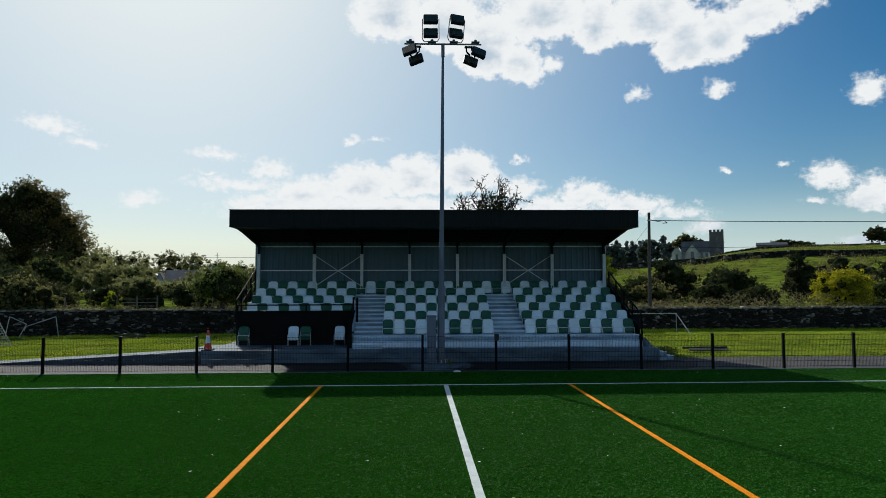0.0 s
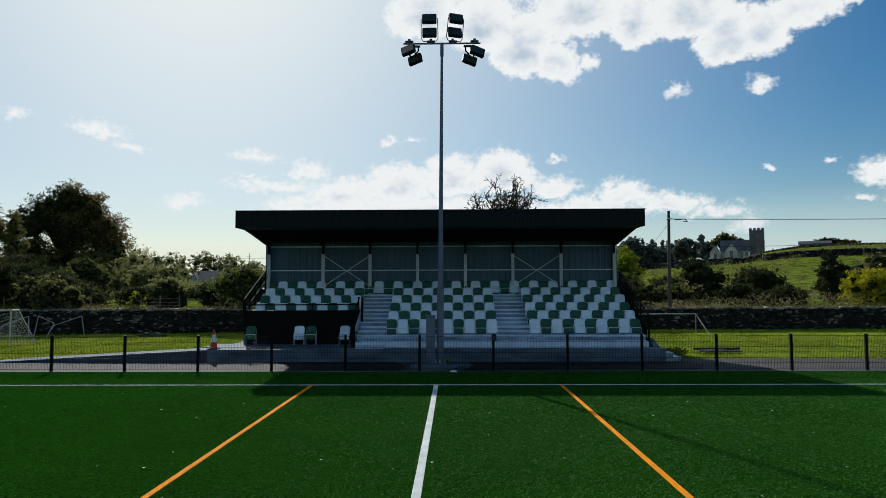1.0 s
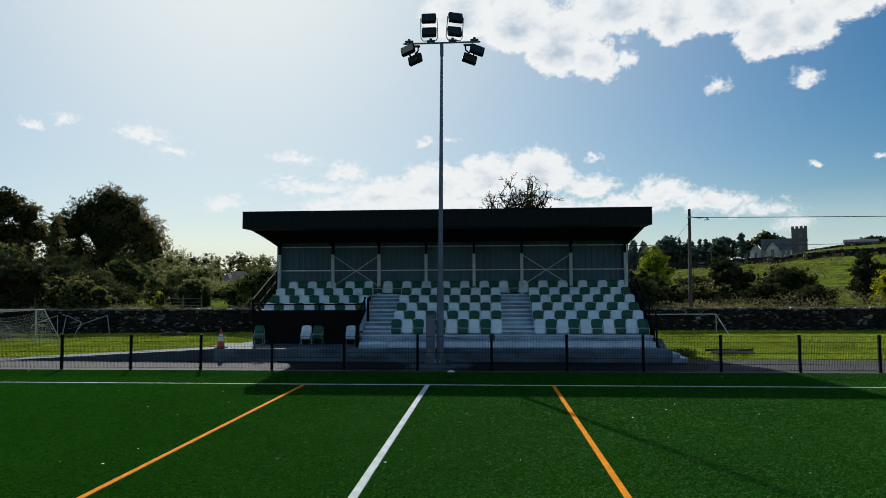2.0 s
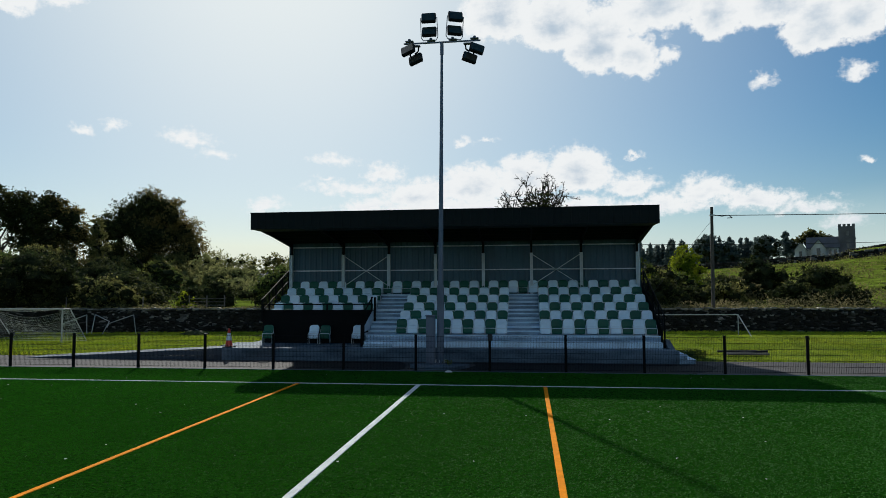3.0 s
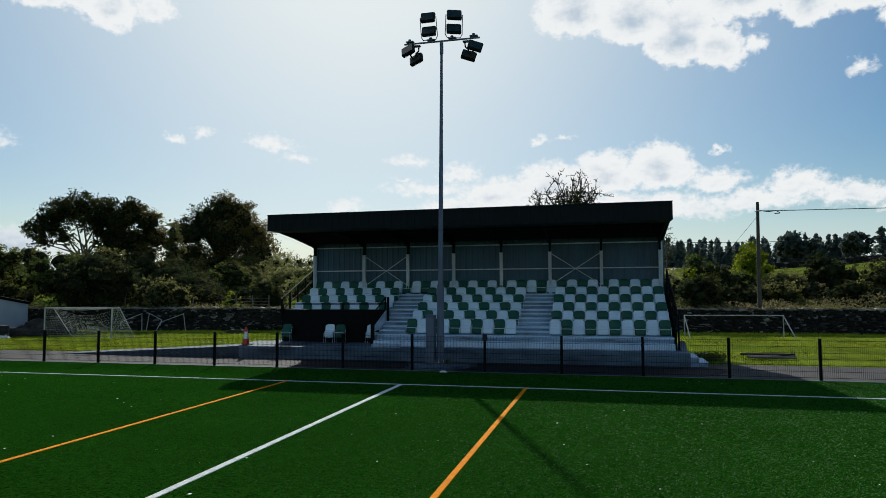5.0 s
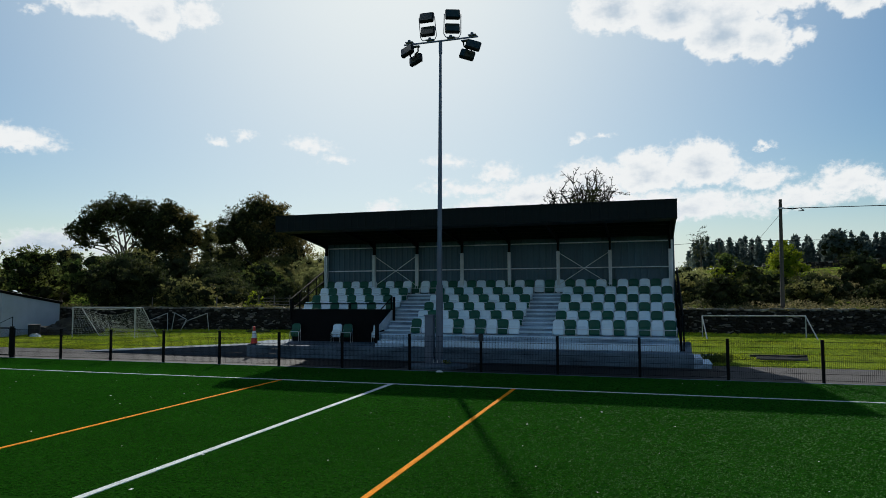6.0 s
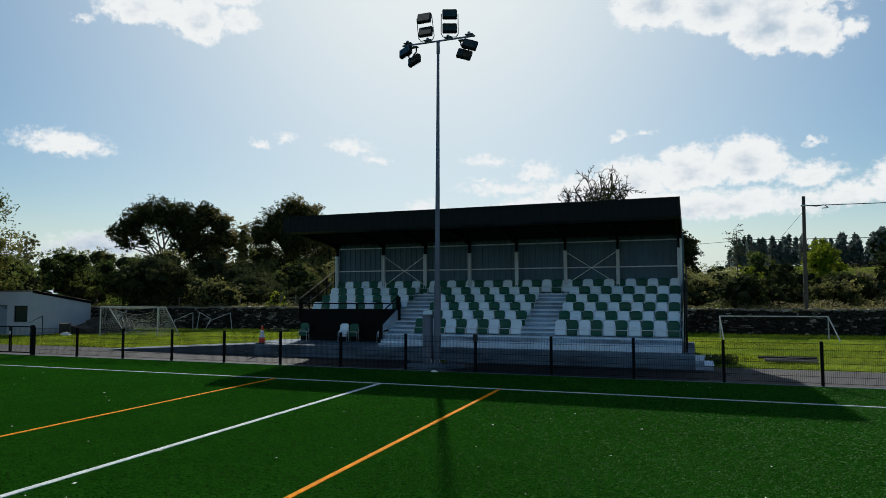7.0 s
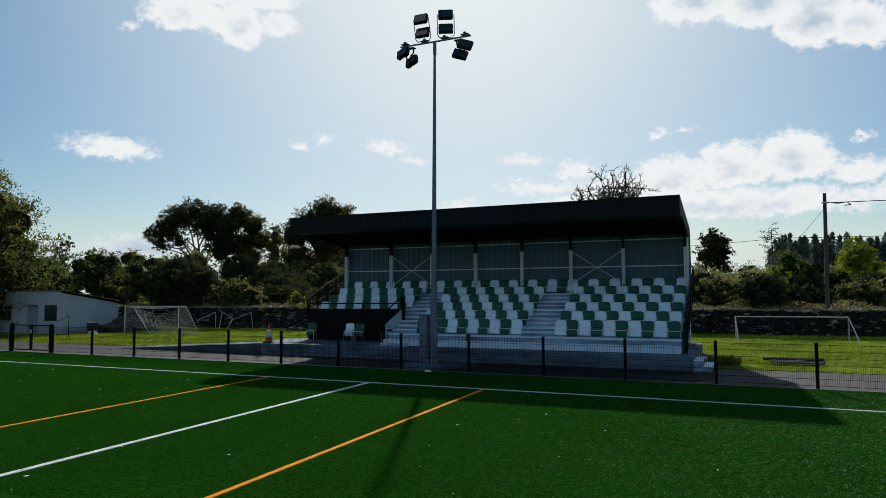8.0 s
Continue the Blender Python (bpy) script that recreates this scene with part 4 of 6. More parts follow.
def limb(bm, pts, r0, r1, n=6):
    k = len(pts) - 1
    for i in range(k):
        tube(bm, pts[i], pts[i + 1], r0 + (r1 - r0) * i / k, r0 + (r1 - r0) * (i + 1) / k, n, caps=False)


def tree(name, label, x, y, top, width, leaf, n, size, seed, trunk=0.25, lobes=9, category="tree", group="", core=None, shape=None, gaps=0.30, loose=0.12, hem=None):
    """A broadleaf tree or bush: tapered trunk, limbs into every lobe, a crown of many small leaves on billowing lobes.
    shape: the lobes' (across, height, radius), where the crown has a form of its own; hem: lighter brown leaves,
    coloured as sunlit, on one flank."""
    rng = np.random.default_rng(seed)
    z0 = float(ground_height(x, y))
    H = top - z0
    t = thing(name, label, category, pose(x, y, z0), group)
    zc0 = H * trunk
    R, Hc = width / 2, (H - zc0) / 2
    blobs = []
    if shape:
        turn = math.atan2(-x, y)
        for across, up, r in shape:
            deep = rng.uniform(-0.5, 0.5) * r
            blobs.append((across * math.cos(turn) - deep * math.sin(turn), across * math.sin(turn) + deep * math.cos(turn), up - z0, r, r * rng.uniform(0.85, 1.0)))
    else:
        for i in range(lobes):
            a = 2.4 * i + rng.uniform(-0.4, 0.4)
            v = -0.8 + 1.6 * (i + 0.5) / lobes
            r = R * rng.uniform(0.30, 0.44)
            rz = min(r * rng.uniform(0.75, 1.0), Hc * 0.55)
            rr = max(0.0, R * (math.sqrt(1 - 0.75 * v * v) if v > 0 else 1 - 0.12 * v * v) - r) * rng.uniform(0.75, 1.0)
            blobs.append((rr * math.cos(a), rr * math.sin(a), zc0 + Hc + v * (Hc - rz * 0.8), r, rz))
        blobs.append((0, 0, zc0 + Hc * 0.95, R * 0.62, Hc * 0.72))
        blobs.append((rng.uniform(-0.12, 0.12) * R, 0, H - Hc * 0.40, R * 0.45, Hc * 0.40))
        if trunk < 0.06:
            blobs.append((0, 0, H * 0.22, R * 0.80, H * 0.26))
    bm = B()
    fork = zc0 + Hc * 0.35
    rt = max(0.05, H * 0.022)
    limb(bm, limb_path((0, 0, -0.2), (rng.normal() * 0.1, rng.normal() * 0.1, fork), rng, 0.0), rt * 1.3, rt * 0.8, 8)
    for bx, by, bz, r, rz in blobs:
        pts = limb_path((0, 0, fork * rng.uniform(0.7, 1.0)), (bx, by, bz), rng)
        limb(bm, pts, rt * 0.5, rt * 0.14, 5)
        for k in range(4 if shape else 2):
            d = rng.normal(size=3)
            d /= np.linalg.norm(d)
            limb(bm, limb_path(pts[-1 - k % 2], np.array((bx, by, bz)) + d * np.array((r, r, rz)) * 0.9, rng, steps=2), rt * 0.14, rt * 0.04, 4)
    part("trunk", bm, BARK, t)
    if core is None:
        core = 0.34 if leaf in (LEAF_FAR_HAZED, LEAF_LIME, LEAF_YELLOW) else 0.60
    # dark solid lumps added inside the lobes, to block light from behind
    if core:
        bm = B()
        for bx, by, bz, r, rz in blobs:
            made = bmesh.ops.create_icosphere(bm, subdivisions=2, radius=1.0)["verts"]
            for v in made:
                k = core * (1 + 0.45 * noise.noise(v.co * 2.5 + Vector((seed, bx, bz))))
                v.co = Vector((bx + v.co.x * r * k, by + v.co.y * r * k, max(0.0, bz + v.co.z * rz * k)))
        part("crown_shade_core", bm, SHADE_CORE, t, "dark solid core added inside the crown to shade it")
    P = crown_points(billows(blobs, rng), n, rng, loose, gaps)
    P[:, 2] = np.maximum(P[:, 2], 0.05)
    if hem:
        # one flank in lighter brown leaves, with sunlight put into their colour
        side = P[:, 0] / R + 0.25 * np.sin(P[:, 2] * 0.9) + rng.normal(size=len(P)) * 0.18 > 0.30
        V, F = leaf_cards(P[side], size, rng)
        mesh_object("lit_flank_leaves", V, F, hem, t, "olive brown leaves coloured as sunlit on one flank")
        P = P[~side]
    V, F = leaf_cards(P, size, rng)
    mesh_object("crown", V, F, leaf, t)
    return t


def conifer(x, y, top, width, seed, size=0.7, base=0.12, leaf=None):
    rng = np.random.default_rng(seed)
    z0 = float(ground_height(x, y))
    H = top - z0
    t = thing("conifer", "tall dark conifer in a far plantation", "tree", pose(x, y, z0), "conifers of the far plantation")
    bm = B()
    limb(bm, [(0, 0, -0.2), (0, 0, H * 0.5), (0, 0, H)], 0.22, 0.04, 6)
    part("trunk", bm, BARK, t)
    pts = []
    for k in range(15):
        f = k / 15 + rng.uniform(-0.02, 0.02)
        reach = (1 - f) ** 0.75 * width / 2
        for b in range(int(rng.integers(5, 9))):
            a, L = rng.uniform(0, 2 * math.pi), reach * rng.uniform(0.35, 1.2) + 0.15
            u = rng.uniform(0.05, 1, 15) ** 0.8
            droop = -0.28 * L * u + 0.12 * L * u * u
            pts.append(np.stack([L * u * np.cos(a), L * u * np.sin(a), H * (base + (1 - base) * f) + droop], 1) + rng.normal(size=(15, 3)) * 0.16)
    pts.append(np.array([(0, 0, H * (1 - 0.012 * i)) for i in range(8)]))
    P = np.concatenate(pts)
    V, F = leaf_cards(P, size, rng, 0.3)
    mesh_object("crown", V, F, leaf or LEAF_FIR_HAZED, t)


def bare_tree(x, y, top, seed):
    rng = np.random.default_rng(seed)
    z0 = float(ground_height(x, y))
    H = top - z0
    t = thing("bare_tree", "half-bare wind-bent thorn tree with ivy", "tree", pose(x, y, z0))
    bm = B()
    tips = []

    def grow(p, d, length, r, level):
        steps = 5 if level == 0 else 3
        q = p
        for i in range(steps):
            d = (d + Vector(rng.normal(size=3) * (0.16 if level == 0 else 0.26)) + Vector((0, 0, 0.05))).normalized()
            nq = q + d * (length / steps)
            k = 0.8 / steps
            tube(bm, q, nq, r * (1 - k * i), r * (1 - k * (i + 1)), 5 if level == 0 else 3, caps=False)
            q = nq
            if level >= 2:
                tips.append(tuple(q))
            if level < 3 and (level > 0 or i >= 1):
                for k in range(2):
                    nd = (d + Vector(rng.normal(size=3) * 0.75)).normalized()
                    grow(q, nd, length * rng.uniform(0.24, 0.42), r * 0.52, level + 1)
    # stems up to the crown, then a fan of crooked limbs
    heart = Vector((0, 0, H * 0.66))
    for dx in (-0.3, 0.0, 0.35):
        tube(bm, (dx * 0.4, 0, -0.2), heart + Vector((dx, 0, 0.2)), 0.14, 0.08, 7, caps=False)
    for i in range(15):
        a = radians(-64 + 128 * i / 14 + rng.uniform(-6, 6))
        reach = (H - heart.z) * (0.95 - 0.30 * abs(math.sin(a))) * rng.uniform(0.80, 1.0)
        grow(heart + Vector((0.45 * math.sin(a), 0, 0)), Vector((math.sin(a), rng.normal() * 0.35, math.cos(a))).normalized(), reach, 0.075, 0)
    part("trunk", bm, BARK_DARK, t)
    tips = np.array(tips)
    tips = tips[rng.random(len(tips)) < 0.16]
    V, F = leaf_cards(tips, 0.07, rng)
    mesh_object("crown", V, F, LEAF_DARK, t)
    ivy = np.concatenate([np.clip(rng.normal(size=(n, 3)), -1.7, 1.7) * np.array(s) + np.array(c) for n, s, c in
                          ((1500, (0.26, 0.25, 0.75), (-0.35, 0, H * 0.70)), (2000, (0.30, 0.28, 0.85), (0.45, 0, H * 0.74)), (900, (0.8, 0.3, 0.45), (0, 0, H * 0.62)))])
    V, F = leaf_cards(ivy, 0.12, rng)
    mesh_object("ivy", V, F, LEAF_DARK, t)


OLD = "big old broadleaf tree with a dark crown behind the wall"
BUSH = "dark dense bush above the stone wall"
SCRUB = "olive green scrub bush in the rough field"


def build_plants():
    # old trees
    dome = [(0.0, 20.6, 4.0), (-3.6, 19.0, 3.8), (3.6, 19.2, 4.0), (-6.4, 15.4, 4.0), (6.4, 15.4, 4.2), (0.3, 14.6, 6.4), (-7.0, 10.4, 4.2), (7.6, 10.6, 4.6), (-6.6, 5.6, 4.4), (7.8, 5.6, 4.6), (0.0, 7.4, 6.8), (0.5, 3.6, 5.0)]
    tree("old_tree", OLD, -75.0, 131.0, 24.6, 21.0, LEAF_DARK, 52000, 0.34, 11, 0.05, core=0.62, shape=dome, hem=LEAF_LIT_FLANK, gaps=0.2)
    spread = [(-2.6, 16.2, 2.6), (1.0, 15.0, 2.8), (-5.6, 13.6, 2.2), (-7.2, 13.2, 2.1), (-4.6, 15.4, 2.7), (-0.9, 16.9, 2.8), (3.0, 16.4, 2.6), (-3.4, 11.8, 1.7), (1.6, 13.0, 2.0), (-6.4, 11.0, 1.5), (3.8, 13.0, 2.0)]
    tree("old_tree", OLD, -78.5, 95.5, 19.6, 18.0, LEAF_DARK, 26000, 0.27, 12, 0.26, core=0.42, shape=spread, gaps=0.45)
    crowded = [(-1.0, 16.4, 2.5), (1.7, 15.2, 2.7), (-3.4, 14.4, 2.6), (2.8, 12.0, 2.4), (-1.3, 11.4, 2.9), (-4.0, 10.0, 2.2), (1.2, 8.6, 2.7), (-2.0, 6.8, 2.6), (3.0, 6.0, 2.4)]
    tree("old_tree", OLD, -72.0, 99.5, 18.9, 12.0, LEAF_DARK, 26000, 0.27, 13, 0.15, core=0.66, shape=crowded, hem=LEAF_LIT_FLANK)
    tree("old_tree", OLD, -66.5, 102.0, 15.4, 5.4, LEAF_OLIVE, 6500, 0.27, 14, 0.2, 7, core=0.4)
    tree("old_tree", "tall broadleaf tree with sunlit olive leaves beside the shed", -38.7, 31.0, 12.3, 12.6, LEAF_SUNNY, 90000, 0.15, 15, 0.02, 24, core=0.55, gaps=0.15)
    # belt of lighter trees behind the shed
    tree("slender_tree", "slender light birch with thin foliage", -49.2, 46.7, 8.8, 3.8, LEAF_OLIVE, 2200, 0.15, 21, 0.3, 7, core=0, loose=0.2, gaps=0.5)
    for i, (x, y, top, w, lf) in enumerate([(-39.5, 43.0, 6.6, 6.1, LEAF_MID), (-42.3, 48.5, 7.0, 6.0, LEAF_OLIVE), (-38.8, 38.2, 4.9, 6.5, LEAF_MID), (-46, 42, 6.2, 7, LEAF_MID),
                                            (-34.8, 44.6, 6.0, 5.6, LEAF_MID), (-53, 47, 6.4, 8, LEAF_OLIVE), (-36, 50, 6.8, 6, LEAF_OLIVE)]):
        tree("wood_tree", "young tree with green autumn foliage behind the wall", x, y, top, w, lf, 6500, 0.15, 30 + i, 0.08, 9, group="young trees behind the wall")
    tree("bush", BUSH, -30.8, 43.8, 5.75, 7.4, LEAF_DARK, 16000, 0.15, 41, 0.02, 10, "bush")
    tree("bush", SCRUB, -24.6, 44.0, 3.5, 4.2, LEAF_OLIVE, 3500, 0.15, 42, 0.02, 8, "bush")
    tree("bush", SCRUB, -36.5, 52.0, 5.2, 8.0, LEAF_DARK, 5000, 0.2, 43, 0.02, 8, "bush")
    tree("bush", BUSH, -12.4, 44.6, 4.45, 5.0, LEAF_MID, 6000, 0.13, 44, 0.10, 10, "bush")
    tree("bush", BUSH, -18.6, 47.5, 3.6, 3.2, LEAF_DARK, 3500, 0.14, 45, 0.02, 7, "bush")
    tree("bush", "small yellow-green shrub above the stone wall", -19.2, 43.8, 2.7, 2.0, LEAF_LIME, 900, 0.13, 46, 0.02, 6, "bush")
    tree("bush", SCRUB, -26.3, 45.0, 3.9, 5.2, LEAF_OLIVE, 4500, 0.15, 47, 0.02, 8, "bush")
    tree("bush", BUSH, -15.2, 52.0, 4.0, 4.5, LEAF_DARK, 3000, 0.18, 49, 0.02, 7, "bush")
    for i, (x, y, top, w, lf) in enumerate([(-45, 76, 5.6, 9, LEAF_DARK), (-52, 82, 6.6, 9, LEAF_DARK), (-58.5, 92, 8.2, 10, LEAF_DARK), (-39, 68, 4.8, 8, LEAF_DARK), (-66, 93, 9.0, 10, LEAF_DARK), (-75, 90, 9.0, 11, LEAF_DARK),
                                            (-54, 100, 8.0, 9, LEAF_MID), (-60, 74, 7.0, 10, LEAF_DARK), (-37.2, 34.6, 6.4, 6.0, LEAF_MID), (-32.5, 93, 4.3, 10, LEAF_FAR_HAZED), (-39, 97, 4.8, 10, LEAF_FAR_HAZED), (-31, 57, 3.4, 7, LEAF_DARK), (-25, 58, 3.2, 7, LEAF_DARK), (-19.5, 60, 3.3, 7, LEAF_DARK), (-13, 61, 3.3, 7, LEAF_MID), (-45, 60, 5.2, 9, LEAF_DARK), (-27, 88, 4.4, 9, LEAF_FAR_HAZED), (-47.4, 52, 5.4, 7, LEAF_DARK), (-43.4, 57, 5.0, 7, LEAF_MID)]):
        tree("thicket", "dense dark thicket under the old trees", x, y, top, w, lf, 5000, 0.18, 140 + i, 0.02, 8, "bush", group="thickets under the old trees")
    # far tree line
    far = [(-62, 136.4, 11.6, 11), (-57.2, 138.5, 10.9, 10), (-52.6, 144.7, 11.6, 9), (-48.0, 146, 11.0, 9), (-42.0, 142.6, 9.6, 8), (-68, 128, 11, 11), (-57.7, 122, 10.2, 9),
           (-36, 140, 8.8, 9), (-30, 138, 8.2, 9), (-50, 112, 7.4, 9), (-44, 108, 6.8, 8), (-58, 108, 7.8, 9), (-33, 105, 6.0, 8), (-24, 125, 7.6, 9), (-74, 118, 10, 11), (-67.5, 128, 8.2, 9), (-63.5, 128, 7.8, 9), (-59.6, 128, 8.0, 9)]
    for i, (x, y, top, w) in enumerate(far):
        tree("far_tree", "hazy green tree in the distant tree line", x, y, top, w, (LEAF_FAR_HAZED, LEAF_FAR_HAZED, LEAF_OLIVE)[i % 3], 6500, 0.28, 60 + i, 0.06, 9, group="distant tree line", core=0.3)
    # hedge and scrub above the wall, beyond the stand's open end
    tree("bush", BUSH, 25.6, 64.6, 5.8, 5.6, LEAF_DARK, 6000, 0.18, 81, 0.02, 10, "bush")
    tree("bush", SCRUB, 27.0, 55.5, 4.6, 5.2, LEAF_DARK, 5000, 0.17, 82, 0.02, 9, "bush")
    tree("bush", BUSH, 20.2, 58.5, 3.9, 5.2, LEAF_DARK, 5000, 0.15, 91, 0.02, 9, "bush")
    tree("bush", BUSH, 33.3, 56.1, 6.2, 2.8, LEAF_DARK, 3600, 0.17, 83, 0.02, 8, "bush")
    tree("bush", "bright yellow-green shrub above the stone wall", 30.0, 45.2, 4.2, 4.6, LEAF_YELLOW, 12000, 0.12, 84, 0.02, 11, "bush", gaps=0.1)
    tree("lime_tree", "small round tree with bright yellow-green leaves", 22.5, 80.3, 7.8, 5.0, LEAF_LIME, 16000, 0.15, 85, 0.03, 12, gaps=0.1)
    tree("bush", BUSH, 12.5, 44.5, 3.6, 3.4, LEAF_DARK, 5500, 0.11, 86, 0.02, 9, "bush")
    tree("bush", "dark ivy-covered stump above the wall", 16.3, 58.0, 4.6, 2.6, LEAF_DARK, 3200, 0.14, 87, 0.02, 7, "bush")
    tree("old_tree", "dark round oak on the field edge", 8.6, 96.0, 10.6, 6.0, LEAF_DARK, 8000, 0.22, 88, 0.18, 9)
    tree("young_tree", "light green young tree in the scrub", 16.0, 73.0, 6.3, 4.6, LEAF_MID, 4500, 0.17, 89, 0.1, 8)
    tree("young_tree", "yellow-green young tree in the scrub", 14.2, 62.2, 4.9, 2.6, LEAF_LIME, 1800, 0.17, 90, 0.05, 7)
    scrub = [(9.0, 58, 4.2, 5.5), (12, 66, 4.6, 6), (19, 68, 4.4, 5), (22, 60, 3.8, 5), (18.5, 50.5, 3.3, 4), (22.5, 48.5, 3.2, 4.2), (31, 66, 5.0, 5), (38, 62, 5.2, 6), (36, 52, 4.0, 5),
             (43, 58, 5.6, 6), (8, 75, 5.4, 7), (10, 50, 3.4, 5)]
    scrub += [(46, 70, 6.6, 7), (25.5, 48.0, 3.0, 3.6), (34, 47, 3.3, 4), (40, 47, 3.6, 5), (4, 60, 4.4, 6), (20, 90, 6.0, 6),
             (13, 88, 6.0, 8), (5, 84, 5.8, 8), (6, 48, 3.2, 4), (15, 47.5, 2.9, 4)]
    for i, (x, y, top, w) in enumerate(scrub):
        tree("scrub_bush", SCRUB, x, y, top, w, (LEAF_FAR_HAZED if y > 62 else LEAF_OLIVE) if x < 13.5 else (LEAF_OLIVE, LEAF_DARK, LEAF_MID, LEAF_BRAMBLE)[i % 4], 3000, 0.17, 100 + i, 0.02, 8, "bush", group="scrub in the rough field")
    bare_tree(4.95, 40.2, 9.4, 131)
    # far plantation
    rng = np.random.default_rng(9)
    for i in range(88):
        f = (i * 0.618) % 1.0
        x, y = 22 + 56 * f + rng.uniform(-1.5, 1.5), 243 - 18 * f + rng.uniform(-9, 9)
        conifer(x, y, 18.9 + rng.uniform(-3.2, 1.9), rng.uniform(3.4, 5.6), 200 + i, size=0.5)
    for i, (x, y, top, w, lf) in enumerate([(59.3, 216.0, 19.5, 9.5, LEAF_FIR_HAZED), (75.6, 211.3, 19.1, 10.5, LEAF_FIR_HAZED), (65.2, 214.5, 17.5, 9, LEAF_FIR_HAZED), (60.1, 217.6, 19.9, 10, LEAF_FIR_HAZED), (123.3, 299.2, 28.8, 13.5, LEAF_OLIVE), (132.6, 304.0, 25.9, 13.5, LEAF_DARK), (152.4, 268.8, 23.0, 12.8, LEAF_DARK),
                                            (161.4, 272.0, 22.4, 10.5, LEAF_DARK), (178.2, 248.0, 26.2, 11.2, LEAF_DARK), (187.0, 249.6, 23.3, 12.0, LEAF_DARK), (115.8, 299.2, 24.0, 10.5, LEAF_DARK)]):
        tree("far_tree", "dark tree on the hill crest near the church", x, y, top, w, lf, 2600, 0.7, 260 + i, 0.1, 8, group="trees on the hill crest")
    conifer(111.8, 295.2, 27.0, 12.0, 290, 1.1)
    rng = np.random.default_rng(17)
    # thin larch against the sky
    t = thing("larch_tree", "thin ragged larch standing above the scrub", "tree", pose(16.2, 112, float(ground_height(16.2, 112))))
    H = 12.2 - float(ground_height(16.2, 112))
    bm, pts = B(), []
    limb(bm, [(0, 0, -0.2), (0.1, 0, H * 0.5), (0, 0, H)], 0.16, 0.03, 6)
    for k in range(30):
        z, a, r = H * rng.uniform(0.45, 1.0), rng.uniform(0, 6.28), rng.uniform(0.5, 2.2)
        e = np.array((r * math.cos(a), r * math.sin(a), z + rng.uniform(-0.2, 0.5)))
        limb(bm, [(0, 0, z), e], 0.04, 0.015, 4)
        pts.append(np.array((0, 0, z)) + (e - np.array((0, 0, z))) * rng.uniform(0.3, 1.0, (14, 1)) + rng.normal(size=(14, 3)) * 0.18)
    part("trunk", bm, BARK, t)
    V, F = leaf_cards(np.concatenate(pts), 0.20, rng)
    mesh_object("crown", V, F, LEAF_DARK, t)


build_plants()


def build_undergrowth():
    rng = np.random.default_rng(23)
    # brambles along the wall's top
    n = 36000
    x = rng.uniform(-52, 46, n)
    y = 42.6 + rng.gamma(1.6, 2.0, n)
    hump = 0.35 + 0.35 * np.sin(x * 0.9) * np.sin(x * 0.37 + 1.0) + 0.25 * np.sin(x * 2.3)
    z = ground_height(x, y) + rng.uniform(0, 1, n) ** 1.4 * np.clip(0.28 + 0.55 * hump, 0.10, 0.8) * (1 + 0.8 * smooth_step(17, 21, x))
    m = 7000
    xc, yc = rng.uniform(-52, 46, m), rng.uniform(42.08, 42.6, m)
    zc = 1.56 + rng.uniform(0, 1, m) ** 2 * (0.10 + 0.12 * np.sin(xc * 0.6) ** 2)
    x, y, z = np.concatenate([x, xc]), np.concatenate([y, yc]), np.concatenate([z, zc])
    V, F = leaf_cards(np.stack([x, y, z], 1), 0.10, rng)
    tagged(mesh_object("brambles", V, F, LEAF_BRAMBLE), "tangled olive and brown brambles along the wall", "undergrowth", kind="stuff")
    # grass of the near field
    n = 190000
    x, y = rng.uniform(-46, 42, n), 26.75 + 15.2 * rng.uniform(0, 1, n)
    keep = ~((x > -8.5) & (x < 10.5) & (y < 32.2)) & ~((x > -16.4) & (x <= -8.3) & (y < 27.1))
    x, y = x[keep], y[keep]
    z = ground_height(x, y)
    patch = 0.5 + 0.5 * np.sin(x * 0.8 + 1.3 * np.sin(y * 0.6)) * np.sin(y * 1.1 + np.sin(x * 0.5))
    h = (0.016 + 0.030 * patch) * rng.uniform(0.5, 1.6, len(x)) * (1 + 0.9 * (rng.random(len(x)) < 0.02)) + 0.10 * smooth_step(40.6, 41.8, y)
    a = rng.uniform(0, 2 * math.pi, len(x))
    w = 0.02
    lean = (rng.normal(size=(len(x), 2)) * 0.35 + np.array((0.7, 0.2))) * h[:, None]
    P = np.stack([np.stack([x - w * np.cos(a), y - w * np.sin(a), z - 0.01], 1), np.stack([x + w * np.cos(a), y + w * np.sin(a), z - 0.01], 1),
                  np.stack([x + lean[:, 0], y + lean[:, 1], z + h], 1)], 1)
    tagged(mesh_object("grass", P.reshape(-1, 3), np.arange(3 * len(x)).reshape(-1, 3), GRASS_BLADE), "rough uncut bright green grass beside the stand", "grass", kind="stuff")
    # tufts and low scrub on the hill field
    n = 110000
    x, y = 8 + 130 * rng.uniform(0, 1, n) ** 1.3, rng.uniform(60, 215, n)
    c = np.sin(x * 0.35 + np.sin(y * 0.21) * 2) * np.sin(y * 0.29 + np.sin(x * 0.17) * 2)
    keep = c > 0.22
    x, y = x[keep], y[keep]
    z = ground_height(x, y) + rng.uniform(0, 1, len(x)) ** 2 * 0.9 * np.clip((c[keep] - 0.2) * 2.5, 0.2, 1.5)
    V, F = leaf_cards(np.stack([x, y, z], 1), 0.30, rng)
    tagged(mesh_object("hill_tussocks", V, F, LEAF_OLIVE), "rough tussocks and rushes over the hill field", "undergrowth", kind="stuff")


build_undergrowth()


